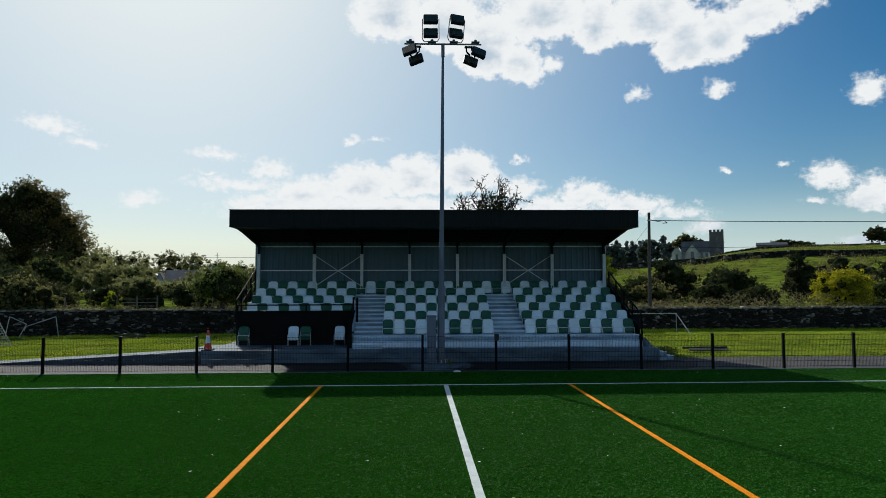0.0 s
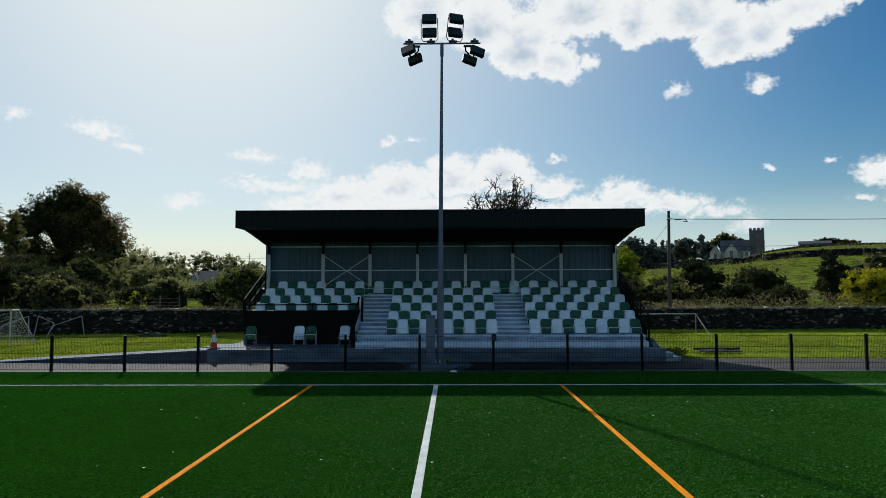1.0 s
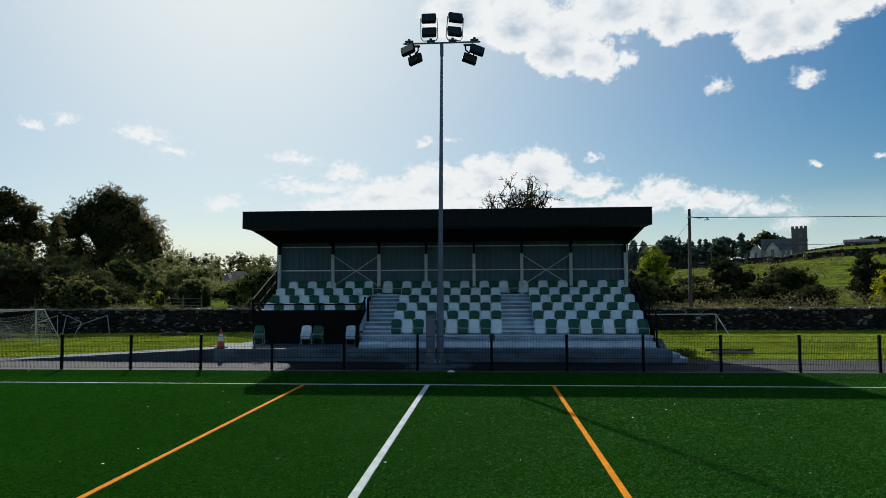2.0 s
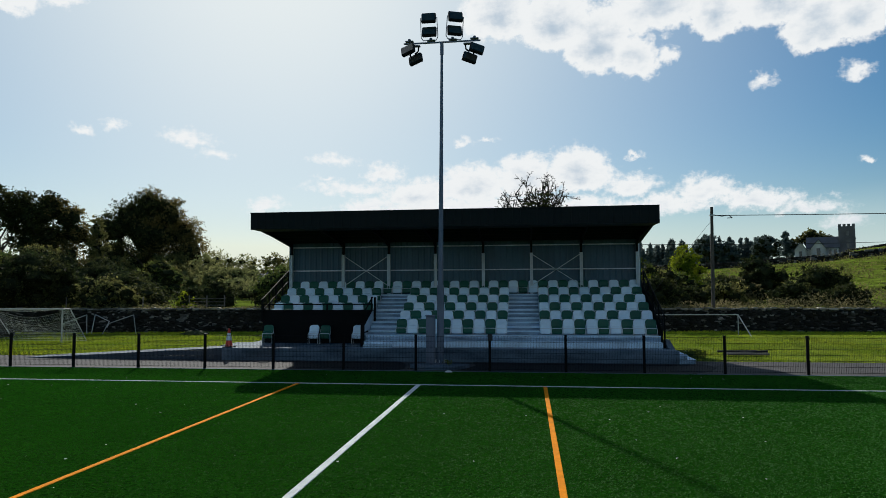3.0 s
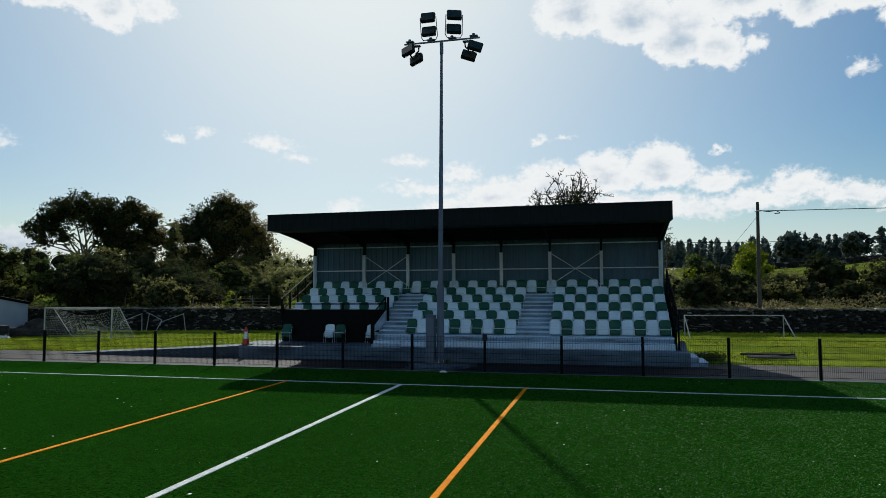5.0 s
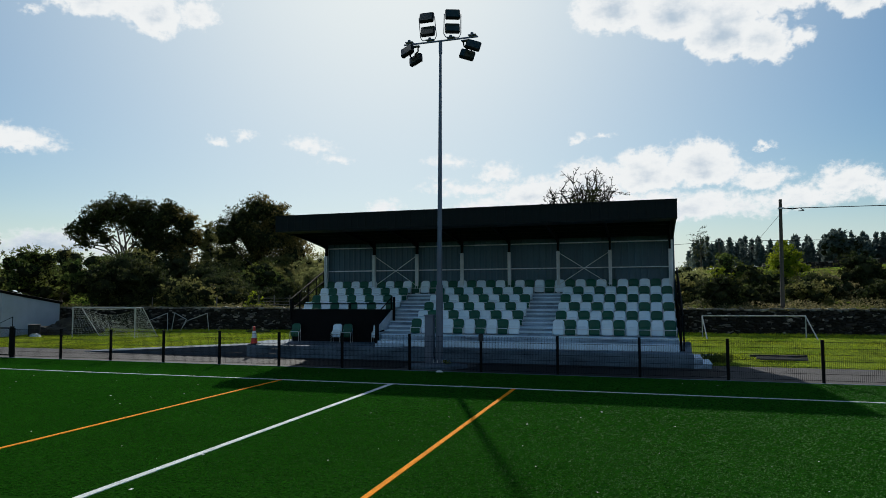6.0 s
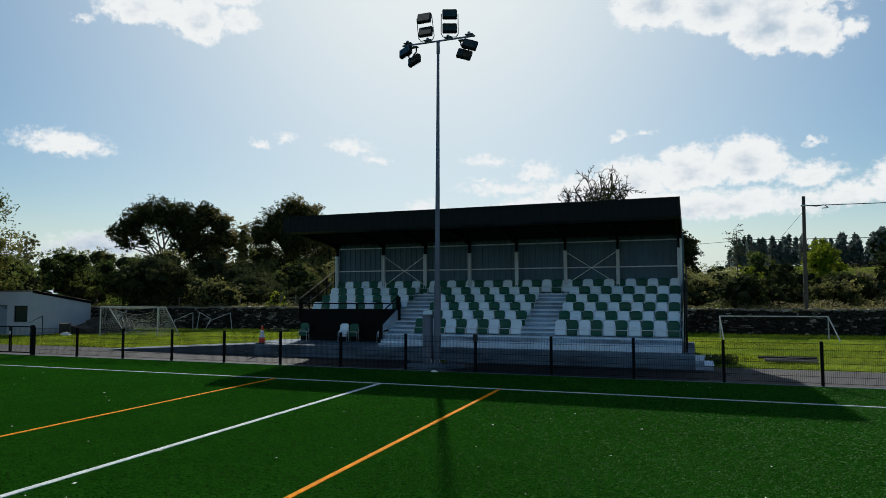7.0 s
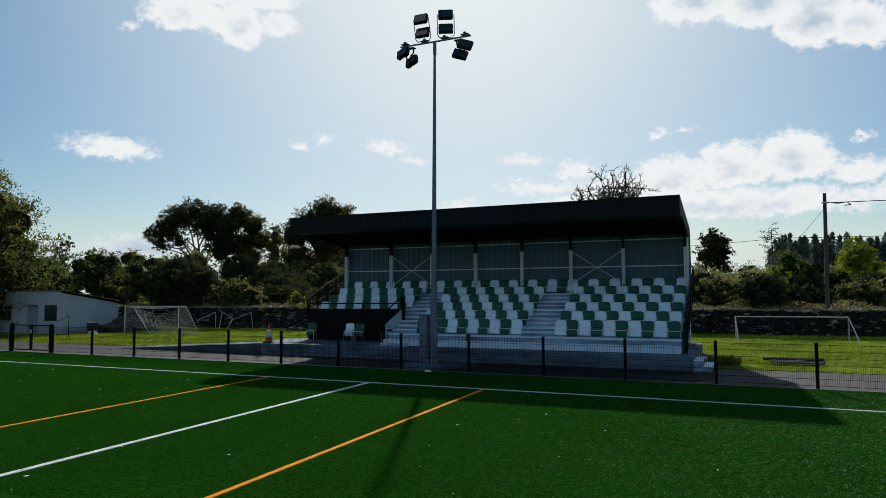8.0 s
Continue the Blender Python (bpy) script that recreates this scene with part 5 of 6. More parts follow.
# ---- loose things round the stand ----
def build_cone():
    c = thing("traffic_cone", "red and white striped traffic cone on a black base", "traffic cone", pose(-7.6, 25.98, PODIUM_Z))
    part("base", box(B(), -0.20, 0.20, -0.20, 0.20, 0.0, 0.045, 0.012), RUBBER, c)
    radius = lambda z: 0.145 - (z - 0.045) * 0.152
    for z0, z1, m, label in ((0.045, 0.27, CONE_RED, ""), (0.27, 0.57, CONE_WHITE, "white reflective sleeve"), (0.57, 0.76, CONE_RED, "")):
        bm = B()
        extra = 0.003 if m is CONE_WHITE else 0.0
        tube(bm, (0, 0, z0), (0, 0, z1), radius(z0) + extra, radius(z1) + extra, 18)
        part("sleeve" if extra else "cone_body", bm, m, c, label, smooth=False)


build_cone()


def net_mesh(corners, nu, nv, sag, r=0.0045):
    """A knotted net hung between four corners (a b along the top, d c along the ground)."""
    a, b, c, d = [Vector(p) for p in corners]
    bm = B()

    def at(i, j):
        u, v = i / nu, j / nv
        p = a.lerp(b, u).lerp(d.lerp(c, u), v)
        p.z -= sag * math.sin(math.pi * u) * (1 - v) * (0.35 + 0.65 * math.sin(math.pi * min(v + 0.15, 1)))
        p.y += 0.04 * math.sin(i * 1.7 + j)
        return p
    for i in range(nu + 1):
        for j in range(nv + 1):
            if i < nu:
                tube(bm, at(i, j), at(i + 1, j), r, r, 3, caps=False)
            if j < nv:
                tube(bm, at(i, j), at(i, j + 1), r, r, 3, caps=False)
    return bm


def build_goals():
    g = thing("goal_with_net", "small white football goal with a sagging net", "goal")
    a, b, top, r = Vector((-26.2, 34.45, 0)), Vector((-21.02, 34.0, 0)), 1.78, 0.04
    ga, gb = float(ground_height(a.x, a.y)), float(ground_height(b.x, b.y))
    A, Bq = a + Vector((0, 0, top)), b + Vector((0, 0, top))
    back = Vector((0.0, 1.25, 0))
    part("crossbar", pipe(B(), [A, Bq], r, 8), GOAL_PAINT, g)
    for p, q, gz in ((a, A, ga), (b, Bq, gb)):
        part("goal_post", pipe(B(), [p + Vector((0, 0, gz - 0.05)), q], r, 8), GOAL_PAINT, g)
        inner = q + back * 0.5
        part("back_stay", pipe(B(), [q, inner, p + back + Vector((0.6 if p is b else 0.9, 0, gz))], 0.026, 6), GOAL_PAINT, g)
    part("ground_bar", pipe(B(), [a + back + Vector((0.9, 0, ga)), b + back + Vector((0.6, 0, gb))], 0.026, 6), GOAL_PAINT, g)
    ia, ib = A + back * 0.5, Bq + back * 0.5
    part("net", net_mesh([ia, ib, b + back + Vector((0.6, 0, gb)), a + back + Vector((0.9, 0, ga))], 40, 14, 0.75), NET, g, "sagging pale cord net")
    part("net", net_mesh([Bq, ib, b + back + Vector((0.6, 0, gb)), b + Vector((0, 0, gb))], 8, 14, 0.0), NET, g, "sagging pale cord net")
    part("net", net_mesh([A, ia, a + back + Vector((0.9, 0, ga)), a + Vector((0, 0, ga))], 8, 14, 0.0), NET, g, "sagging pale cord net")
    part("net", net_mesh([A, Bq, ib, ia], 40, 5, 0.18), NET, g, "sagging pale cord net")
    # frame goal against the wall
    g = thing("training_goal", "weathered grey training goal frame without a net", "goal")
    a, b = Vector((11.11, 39.5, 0)), Vector((16.15, 39.9, 0))
    ga, gb, top = float(ground_height(a.x, a.y)), float(ground_height(b.x, b.y)), 1.29
    part("crossbar", pipe(B(), [a + Vector((0, 0, top)), b + Vector((0, 0, top))], 0.03, 8), GOAL_PAINT, g)
    for p, gz, dx in ((a, ga, 0.12), (b, gb, 0.25)):
        part("goal_post", pipe(B(), [p + Vector((0, 0, gz - 0.05)), p + Vector((0, 0, top))], 0.03, 8), GOAL_PAINT, g)
        part("goal_brace", pipe(B(), [p + Vector((0, 0, top)), p + Vector((dx, -1.4, gz))], 0.03, 8), GOAL_PAINT, g)
    # broken frames
    for pts in ([(-24.53, 41.5, -0.05), (-24.29, 41.5, 1.22), (-23.27, 41.5, 0.76), (-23.6, 41.3, -0.05)],
                [(-23.36, 41.4, 0.35), (-23.27, 41.45, 0.62), (-21.54, 41.5, 1.2), (-21.29, 41.4, -0.05)],
                [(-26.6, 41.4, 0.35), (-26.5, 41.4, 0.62), (-24.9, 41.5, 1.2), (-24.8, 41.4, -0.05)]):
        gg = thing("broken_goal", "bent pale metal goal frame against the stone wall", "goal", group="bent goal frames")
        for p, q in zip(pts, pts[1:]):
            part("goal_bar", pipe(B(), [p, q], 0.028, 6), GOAL_PAINT, gg)


build_goals()


def build_shed():
    m = pose(-30.9, 33.45, -0.15, 0, 0, 10)
    s = thing("shed", "low white rendered shed with a sloping sheet roof", "shed", m)
    L, D, hf, hb = 11.0, 5.3, 2.95, 2.18
    # front wall in pieces round the openings
    opens = [(-1.55, -0.50, 0.95, 2.02), (-2.98, -2.06, 0.0, 2.05), (-5.9, -4.3, 0.9, 2.0)]
    bm = B()
    xs = sorted({-L, 0.0, *[o[0] for o in opens], *[o[1] for o in opens]})
    for x0, x1 in zip(xs, xs[1:]):
        o = next((o for o in opens if abs(o[0] - x0) < 1e-6), None)
        if o is None:
            box(bm, x0, x1, 0, 0.22, -0.3, hf)
        else:
            if o[2] > 0:
                box(bm, x0, x1, 0, 0.22, -0.3, o[2])
            box(bm, x0, x1, 0, 0.22, o[3], hf)
    part("front_wall", bm, RENDER_WHITE, s)
    part("end_wall", prism(B(), [(0.224, -0.3), (D, -0.3), (D, hb), (0.224, hf - 0.03)], "x", -0.22, 0.0), RENDER_WHITE, s)
    part("end_wall", prism(B(), [(0.224, -0.3), (D, -0.3), (D, hb), (0.224, hf - 0.03)], "x", -L, -L + 0.22), RENDER_WHITE, s)
    part("back_wall", box(B(), -L + 0.224, -0.224, D - 0.2, D, -0.3, hb), RENDER_WHITE, s)
    part("floor_slab", box(B(), -L + 0.224, -0.224, 0.224, D - 0.204, -0.3, 0.0), CONCRETE_DARK, s)
    bm, pts = B(), []
    n = 110
    for i in range(n + 1):
        pts.append((-L - 0.1 + (L + 0.25) * i / n, 0.022 * (i % 2)))
    up = [bm.verts.new((x, -0.18, hf + 0.07 + h)) for x, h in pts]
    dn = [bm.verts.new((x, D + 0.15, hb - 0.0 + h + 0.04)) for x, h in pts]
    for i in range(n):
        bm.faces.new((up[i], up[i + 1], dn[i + 1], dn[i]))
    bmesh.ops.solidify(bm, geom=bm.faces[:], thickness=0.02)
    part("roof_sheet", bm, SHEET_ROOF, s, "corrugated grey roof sheeting")
    part("barge_board", prism(B(), [(-0.2, hf - 0.08), (D + 0.15, hb - 0.14), (D + 0.15, hb + 0.03), (-0.2, hf + 0.08)], "x", 0.005, 0.04), BLACK_PAINT, s, "dark barge board")
    for x0, x1, z0, z1 in (opens[0], opens[2]):
        w = part("window_frame", B_frame(x0, x1, z0, z1), PALE_STEEL if x0 < -3 else BLACK_PAINT, s)
        part("pane", box(B(), x0 + 0.05, x1 - 0.05, 0.10, 0.106, z0 + 0.05, z1 - 0.05), GLASS_DARK, w)
        part("window_sill", box(B(), x0 - 0.08, x1 + 0.08, -0.06, -0.003, z0 - 0.07, z0 - 0.005, 0.008), RENDER_WHITE, s)
    d = part("door", box(B(), -2.94, -2.10, 0.09, 0.13, 0.0, 2.01, 0.005), DOOR_BLUE, s, "blue-grey painted door")
    part("door_handle", pipe(B(), [(-2.18, 0.085, 1.0), (-2.18, 0.04, 1.0), (-2.30, 0.04, 1.0)], 0.012, 6), GALV, d)


def B_frame(x0, x1, z0, z1, t=0.05):
    bm = B()
    box(bm, x0, x0 + t, 0.07, 0.13, z0, z1), box(bm, x1 - t, x1, 0.07, 0.13, z0, z1)
    box(bm, x0 + t, x1 - t, 0.07, 0.13, z0, z0 + t), box(bm, x0 + t, x1 - t, 0.07, 0.13, z1 - t, z1)
    box(bm, x0 + t, x1 - t, 0.08, 0.12, z0 + (z1 - z0) * 0.66, z0 + (z1 - z0) * 0.66 + 0.03)
    box(bm, (x0 + x1) / 2 - 0.018, (x0 + x1) / 2 + 0.018, 0.085, 0.115, z0 + (z1 - z0) * 0.66 + 0.03, z1 - t)
    return bm


build_shed()


def build_clutter():
    rng = np.random.default_rng(3)
    # timber and pipes on the grass
    for i, (p, q, r) in enumerate([((12.0, 28.75, 0.20), (13.6, 28.95, 0.20), 0.045), ((12.2, 28.55, 0.14), (13.95, 28.80, 0.14), 0.05), ((12.5, 28.95, 0.14), (13.9, 28.6, 0.24), 0.04), ((12.3, 28.4, 0.12), (13.9, 28.45, 0.12), 0.04)]):
        bm = B()
        tube(bm, p, q, r, r, 8)
        tagged(part("timber_post", bm, TIMBER if i % 2 else RUBBER), "old post lying in the grass", "timber", group="posts lying in the grass")
    tagged(part("white_board", moved(box(B(), -0.5, 0.5, -0.2, 0.2, 0, 0.05, 0.012), pose(10.35, 28.5, 0.16, 6, 2, 12)), LINE_WHITE), "white board lying in the grass by the steps", "board")
    P = np.clip(rng.normal(size=(900, 3)), -1.7, 1.7) * np.array((0.30, 0.22, 0.10)) + np.array((10.75, 27.75, 0.16))
    P[:, 2] = np.maximum(P[:, 2], 0.06)
    V, F = leaf_cards(P, 0.07, rng)
    tagged(mesh_object("weed_clump", V, F, LEAF_MID), "dark green clump of weeds beside the end steps", "weed")
    # heap beside the shed
    bm = B()
    bmesh.ops.create_icosphere(bm, subdivisions=4, radius=1.0)
    for v in bm.verts:
        k = 1 + 0.35 * noise.noise(v.co * 2.2) + 0.15 * noise.noise(v.co * 6)
        v.co = Vector((v.co.x * 1.9 * k, v.co.y * 1.0 * k, max(v.co.z, -0.1) * 0.95 * k))
    tagged(part("soil_mound", moved(bm, pose(-29.0, 37.0, -0.1, 0, 0, 60)), mat("heap_soil", (0.04, 0.037, 0.03), 0.95, var=0.5, scale=2, fine=20, bump=0.8, dist=0.05)), "dark heap of soil and cuttings beside the shed", "heap")
    bm = B()
    bmesh.ops.create_icosphere(bm, subdivisions=3, radius=1.0)
    for v in bm.verts:
        v.co = Vector((v.co.x * 0.42, v.co.y * 0.25, max(v.co.z, -0.3) * 0.22)) * (1 + 0.4 * noise.noise(v.co * 3))
    tagged(part("white_bag", moved(bm, pose(-28.9, 34.2, -0.1)), CONE_WHITE), "crumpled white plastic bag on the grass", "bag")
    bm = B()
    tube(bm, (-29.7, 34.8, -0.2), (-29.7, 34.8, 0.66), 0.33, 0.36, 16)
    tagged(part("black_drum", bm, RUBBER), "black plastic drum beside the shed", "drum")
    # thin post with a long lever near the gate
    s = thing("lever_post", "thin dark metal post with a slanting arm", "post", pose(-26.9, 30.9, -0.12))
    part("post", pipe(B(), [(0, 0, 0), (0, 0, 1.45)], 0.022, 6), BLACK_PAINT, s)
    part("arm", pipe(B(), [(-0.02, 0, 1.42), (-1.05, -0.1, 1.0)], 0.016, 6), BLACK_PAINT, s)
    # low plank fence behind the wall
    f = thing("rail_fence", "small dark timber rail fence behind the wall", "fence")
    for x in (-19.2, -17.9, -16.6):
        part("fence_post", box(B(), x - 0.03, x + 0.03, 44.35, 44.41, 1.1, 2.45), TIMBER, f)
    for z in (1.75, 1.98, 2.21):
        part("fence_rail", box(B(), -19.3, -16.5, 44.31, 44.345, z, z + 0.04), TIMBER, f)
    for x in (-12.6, -21.8, -27.5):
        tagged(part("fence_stake", pipe(B(), [(x, 42.9, 1.0), (x + 0.04, 42.9, 2.35)], 0.04, 6), TIMBER), "thin dark stake behind the stone wall", "post", group="stakes behind the wall")
    # fallen leaves and scraps on turf and path
    n = 110
    x, y = rng.uniform(-14, 16, n), rng.uniform(8, 22.5, n)
    V, F = leaf_cards(np.stack([x, y, np.full(n, 0.012)], 1), 0.055, rng)
    V[:, 2] = 0.018 + np.abs(V[:, 2] - 0.012) * 0.4
    tagged(mesh_object("fallen_leaves", V, F, LITTER), "scattered pale leaves on the turf", "leaves", kind="stuff")
    bm = B()
    bmesh.ops.create_icosphere(bm, subdivisions=2, radius=1.0)
    for v in bm.verts:
        v.co = Vector((v.co.x * 0.13, v.co.y * 0.08, max(v.co.z, -0.2) * 0.05)) * (1 + 0.4 * noise.noise(v.co * 3))
    tagged(part("litter_bag", moved(bm, pose(1.75, 22.45, 0.012)), CONE_WHITE), "crumpled white litter at the foot of the fence", "litter")
    V, F = leaf_cards(np.clip(rng.normal(size=(70, 3)), -1.6, 1.6) * np.array((0.10, 0.07, 0.05)) + np.array((1.52, 23.9, 0.18)), 0.07, rng)
    tagged(mesh_object("weed", V, F, LEAF_MID), "small green weed at the foot of the mast", "weed")
    tagged(part("grass_heap", moved(leaf_heap(), pose(-16.3, 40.0, -0.02)), mat("cuttings", (0.05, 0.06, 0.02), 0.95, var=0.4, scale=3, fine=30, bump=0.8, dist=0.04)), "low heap of dark cuttings on the grass", "heap")


def leaf_heap():
    bm = B()
    bmesh.ops.create_icosphere(bm, subdivisions=3, radius=1.0)
    for v in bm.verts:
        k = 1 + 0.5 * noise.noise(v.co * 3)
        v.co = Vector((v.co.x * 0.9 * k, v.co.y * 0.4 * k, max(v.co.z, -0.1) * 0.28 * k))
    return bm


build_clutter()


# ---- utility poles and cables ----
def cable(name, p, q, sag, r, label):
    bm = B()
    p, q = Vector(p), Vector(q)
    pts = [p.lerp(q, i / 24) - Vector((0, 0, sag * 4 * (i / 24) * (1 - i / 24))) for i in range(25)]
    side = (q - p).cross(Vector((0, 0, 1))).normalized()
    rings = [[bm.verts.new(c + side * (r * math.cos(a)) + Vector((0, 0, r * math.sin(a)))) for a in (0.0, math.pi / 2, math.pi, 1.5 * math.pi)] for c in pts]
    for one, two in zip(rings, rings[1:]):
        for k in range(4):
            bm.faces.new((one[k], one[(k + 1) % 4], two[(k + 1) % 4], two[k]))
    bm.faces.new(rings[0][::-1]), bm.faces.new(rings[-1])
    tagged(part(name, bm, RUBBER), label, "cable")


def build_poles():
    p = thing("utility_pole", "tall weathered wooden utility pole behind the wall", "utility pole")
    bm = B()
    tube(bm, (15.62, 42.95, 0.9), (15.70, 42.95, 7.80), 0.12, 0.085, 12)
    part("pole_shaft", bm, POLE_WOOD, p)
    part("pole_clamp", box(B(), 15.55, 15.85, 42.86, 43.04, 7.25, 7.33, 0.01), GALV, p)
    bm = B()
    pipe(bm, [(15.8, 42.9, 7.3), (16.3, 42.95, 7.22), (16.7, 42.95, 7.28), (16.9, 42.95, 7.12), (16.6, 42.95, 7.10)], 0.025, 5)
    part("cable_fitting", bm, RUBBER, p)
    bm = B()
    bmesh.ops.create_icosphere(bm, subdivisions=2, radius=0.09)
    tagged(part("stay_insulator", moved(bm, pose(14.13, 42.885, 5.07)), RUBBER), "dark egg insulator on the stay wire", "insulator")
    q = thing("utility_pole", "slim wooden utility pole far off in the scrub", "utility pole")
    bm = B()
    z = float(ground_height(15.6, 77))
    tube(bm, (15.6, 77, z - 0.2), (15.6, 77, 8.1), 0.17, 0.12, 10)
    part("pole_shaft", bm, POLE_WOOD, q)
    part("pole_clamp", box(B(), 15.4, 15.8, 76.9, 77.1, 7.75, 7.85), GALV, q)
    cable("overhead_cable", (15.75, 42.95, 7.28), (75, 46.0, 8.4), 0.35, 0.022, "dark twisted overhead cable from the pole")
    cable("stay_wire", (15.66, 42.95, 6.95), (10.95, 42.75, 1.2), 0.0, 0.014, "thin taut stay wire from the pole")
    cable("overhead_cable", (15.6, 77, 7.8), (-60, 128, 9.5), 0.8, 0.022, "thin overhead cable running off over the trees")
    cable("overhead_cable", (15.6, 77, 7.8), (120, 128, 13.6), 1.0, 0.03, "thin overhead cable running up the hill")


build_poles()


# ---- church, houses, field walls ----
def gable(bm, x0, x1, y0, y1, z0, ze, zr, along="x"):
    if along == "x":
        prism(bm, [(y0, z0), (y1, z0), (y1, ze), ((y0 + y1) / 2, zr), (y0, ze)], "x", x0, x1)
    else:
        prism(bm, [(x0, z0), (x1, z0), (x1, ze), ((x0 + x1) / 2, zr), (x0, ze)], "y", y0, y1)
    return bm


def roof_planes(bm, x0, x1, y0, y1, ze, zr, along="x", over=0.25, t=0.18):
    lo, hi = (y0, y1) if along == "x" else (x0, x1)
    mid = (lo + hi) / 2
    k = (zr - ze) / (mid - lo)
    a, b = lo - over, hi + over
    za = ze - over * k
    out = [(a, za), (mid, zr), (b, za), (b, za + t), (mid, zr + t), (a, za + t)]
    prism(bm, out, along if along == "x" else "y", (x0 if along == "x" else y0) - over, (x1 if along == "x" else y1) + over)
    return bm


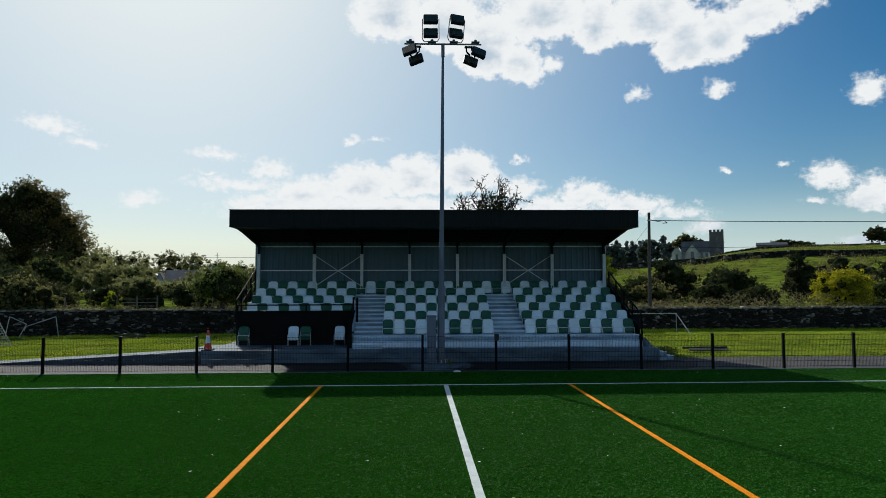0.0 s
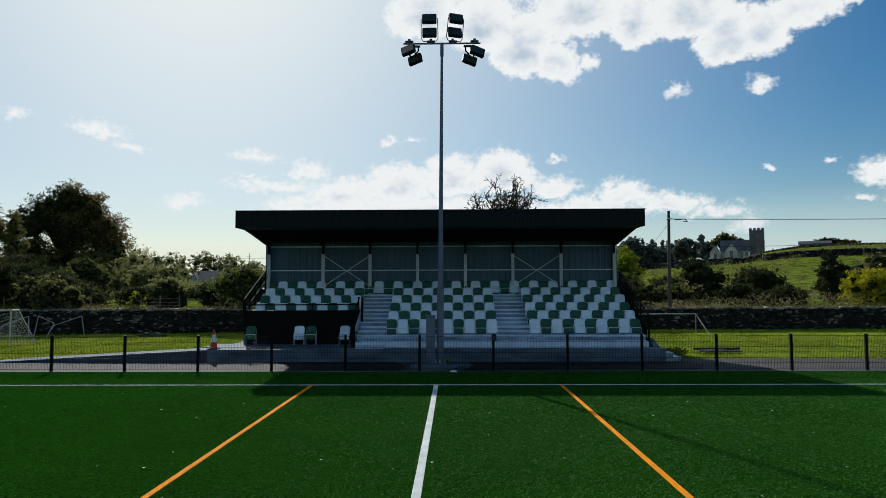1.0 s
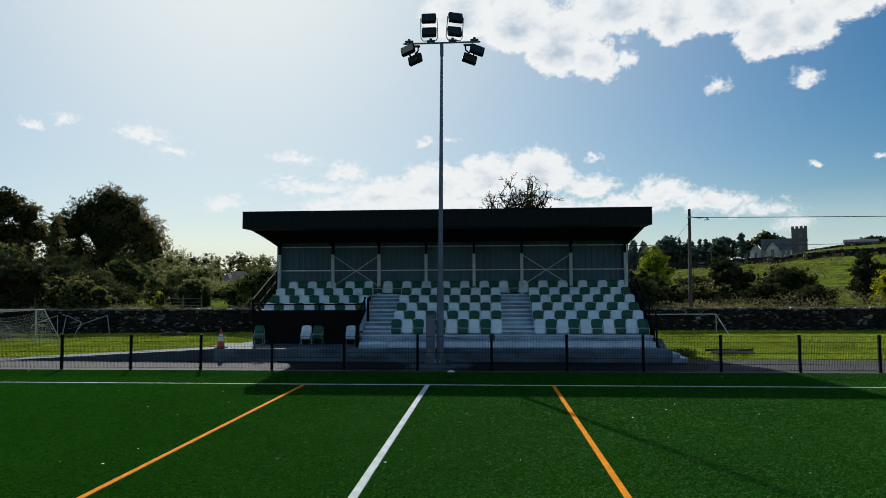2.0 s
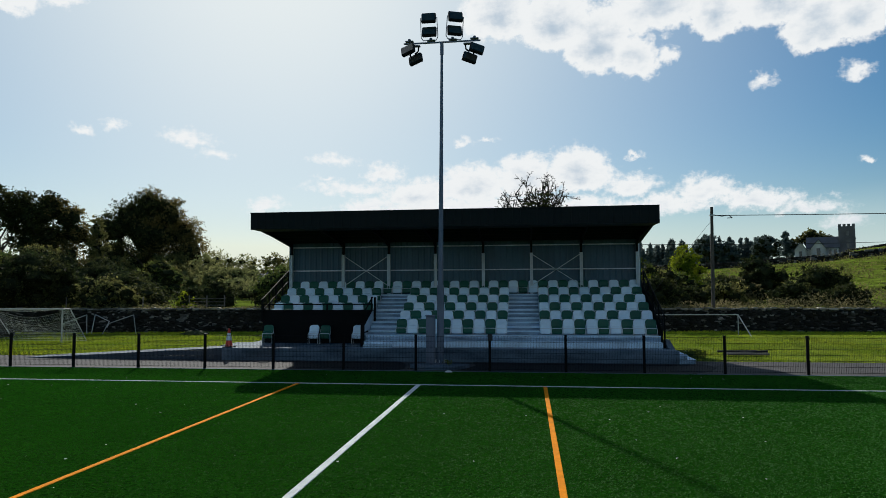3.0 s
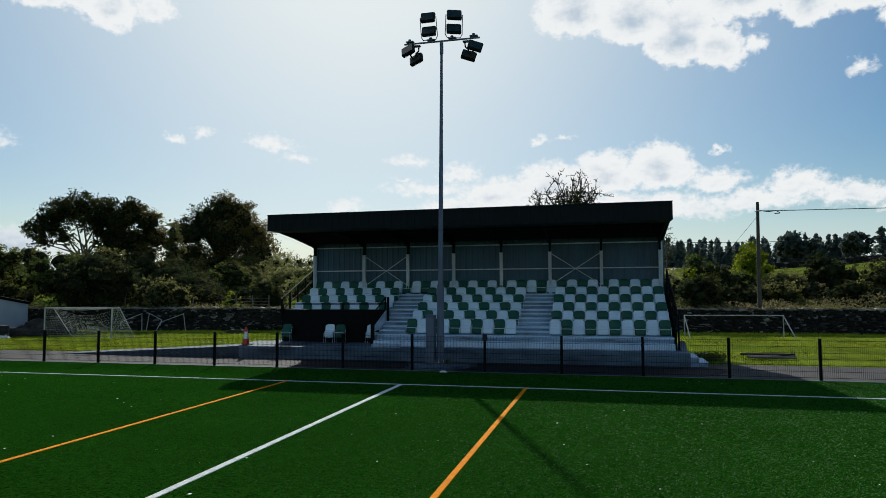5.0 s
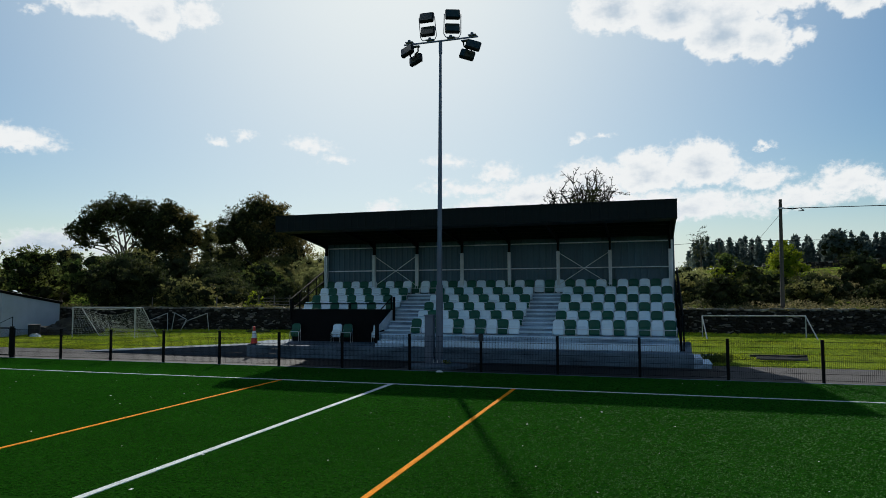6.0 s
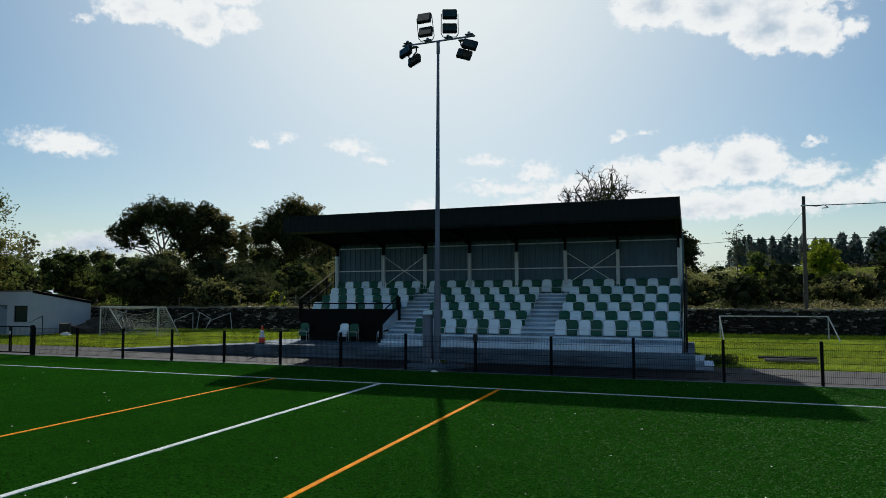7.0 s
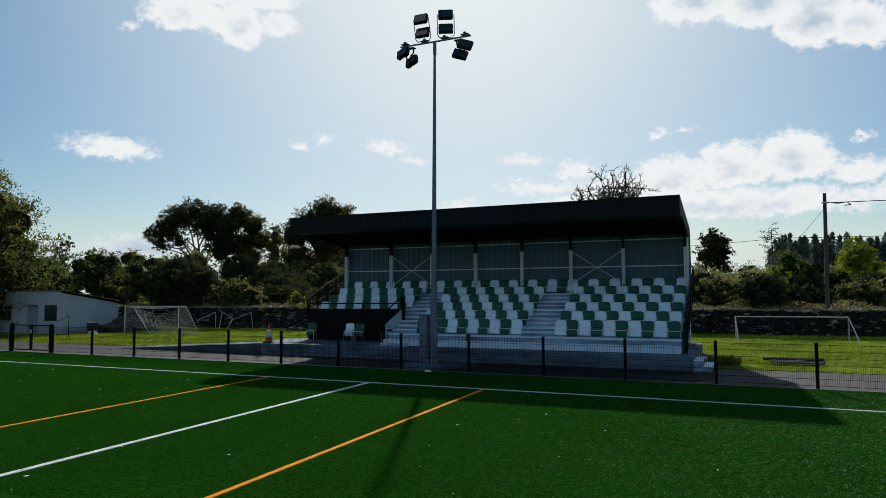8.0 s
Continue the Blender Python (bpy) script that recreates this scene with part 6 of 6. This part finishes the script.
def build_church():
    cx, cy = 123.2, 278.3
    z = 15.07
    c = thing("church", "old grey stone church with a square crenellated tower", "church", pose(cx, cy, z, 0, 0, -24) @ Matrix.Scale(1.6, 4))
    part("nave_wall", gable(B(), -5.5, 1.2, -2.6, 2.6, -2.5, 2.4, 4.9), CHURCH_PALE, c)
    part("nave_roof", roof_planes(B(), -5.5, 1.2, -2.6, 2.6, 2.45, 4.95), SLATE, c, "grey slate roof")
    part("porch_wall", gable(B(), -8.2, -5.6, -2.9, 2.2, -2.5, 1.9, 3.7, "y"), CHURCH_PALE, c)
    part("transept_wall", gable(B(), -4.6, -1.4, -3.9, -2.604, -2.5, 2.1, 4.2, "y"), CHURCH_PALE, c)
    part("transept_roof", roof_planes(B(), -4.6, -1.4, -3.9, -1.0, 2.15, 4.25, "y"), SLATE, c, "grey slate roof")
    part("transept_window", box(B(), -3.4, -2.6, -3.93, -3.88, 0.3, 2.2), GLASS_DARK, c)
    part("porch_roof", roof_planes(B(), -8.2, -5.6, -2.9, 2.2, 1.95, 3.75, "y"), SLATE, c, "grey slate roof")
    tower = part("tower", box(B(), 1.25, 4.75, -1.9, 1.6, -2.5, 7.4), CHURCH_STONE, c)
    for i in range(4):
        for sx, sy in ((1.25 + i * 0.95, -1.9), (1.25 + i * 0.95, 1.25)):
            part("merlon", box(B(), sx, sx + 0.64, sy, sy + 0.35, 7.4, 7.95), CHURCH_STONE, tower)
    for i in range(2):
        for sx in (1.25, 4.40):
            part("merlon", box(B(), sx, sx + 0.35, -0.9 + i * 0.95, -0.3 + i * 0.95, 7.4, 7.95), CHURCH_STONE, tower)
    part("string_course", box(B(), 1.15, 4.85, -2.0, 1.7, 4.4, 4.6), CHURCH_STONE, tower)
    for zz in (5.0, 2.0):
        part("tower_window", box(B(), 2.85, 3.5, -1.93, -1.88, zz, zz + 1.3), GLASS_DARK, tower)
    for x in (-0.9, 0.2):
        part("nave_window", box(B(), x, x + 0.6, -2.63, -2.58, 0.3, 1.9), GLASS_DARK, c)
    part("porch_window", box(B(), -7.2, -6.6, -2.93, -2.88, 0.2, 1.6), GLASS_DARK, c)
    # low buildings beyond the church and on the crest
    for x, y, w, hgt, rot in ((145.5, 265.5, 11, 1.6, -24), (182, 232, 11, 1.9, -32)):
        h = thing("farm_building", "low dark roofed building on the hill crest", "building", pose(x, y, float(ground_height(x, y)) - 0.3, 0, 0, rot))
        part("wall", gable(B(), -w / 2, w / 2, -2, 2, -1, hgt, hgt + 1.0), CHURCH_STONE, h)
        part("roof", roof_planes(B(), -w / 2, w / 2, -2, 2, hgt + 0.03, hgt + 1.03), SLATE, h)
    # house among the trees
    h = thing("house", "white gabled house with a dark roof among trees", "house", pose(-38.6, 113.4, float(ground_height(-38.6, 113.4)) - 0.6, 0, 0, 14))
    part("wall", gable(B(), -2.6, 5.2, -3, 3, -0.5, 3.6, 5.2), RENDER_WHITE, h)
    part("roof", roof_planes(B(), -2.6, 5.2, -3, 3, 3.63, 5.23), SLATE, h)
    part("chimney", box(B(), 3.6, 4.4, -0.4, 0.4, 4.9, 6.0), RENDER_WHITE, h)
    part("wall", gable(B(), -4.2, -2.7, -3.4, 0.6, -0.5, 3.3, 4.8, "y"), RENDER_WHITE, h)
    part("roof", roof_planes(B(), -4.2, -2.7, -3.4, 0.6, 3.33, 4.83, "y"), SLATE, h)
    a = thing("aerial", "thin television aerial above the far house", "aerial", pose(-33.4, 114, 0))
    part("aerial_mast", pipe(B(), [(0, 0, 3.0), (0, 0, 9.2)], 0.06, 5), GALV, a)
    part("aerial_bar", pipe(B(), [(-0.4, 0, 8.7), (0.4, 0, 8.7)], 0.03, 4), GALV, a)


build_church()


def build_field_walls():
    rng = np.random.default_rng(31)
    for pts in ([(39.0, 202.1), (61.6, 196.0), (72.0, 191.6), (79.6, 187.7)], [(77.2, 182.2), (84.4, 177.0)], [(81.8, 171.6), (88.0, 167.5), (93.9, 163.4), (101.8, 156.5), (108.3, 149.9), (122.2, 136.6)], [(110.9, 239.6), (122.6, 229.7), (136.2, 218.7), (148.0, 205.1)]):
        V, F = [], []
        for (xa, ya), (xb, yb) in zip(pts, pts[1:]):
            L = math.hypot(xb - xa, yb - ya)
            s = 0.0
            while s < L:
                w = rng.uniform(0.6, 1.3)
                x, y = xa + (xb - xa) * s / L, ya + (yb - ya) * s / L
                z = float(ground_height(x, y))
                for k in range(4 if y < 204 else 2):
                    h, o = 0.42, rng.uniform(-0.08, 0.08, 3)
                    b0 = len(V)
                    for sx in (-1, 1):
                        for sy in (-1, 1):
                            for sz in (0, 1):
                                V.append((x + sx * w * 0.5 + o[0], y + sy * 0.3 + o[1], z - 0.1 + k * h + sz * h * rng.uniform(0.9, 1.1)))
                    for f in ((0, 1, 3, 2), (4, 6, 7, 5), (0, 4, 5, 1), (2, 3, 7, 6), (0, 2, 6, 4), (1, 5, 7, 3)):
                        F.append([b0 + i for i in f])
                s += w * 0.9
        ob = mesh_object("field_wall", V, F, STONE)
        tagged(ob, "dark tumbled stone field wall on the hill", "wall", kind="stuff")


build_field_walls()
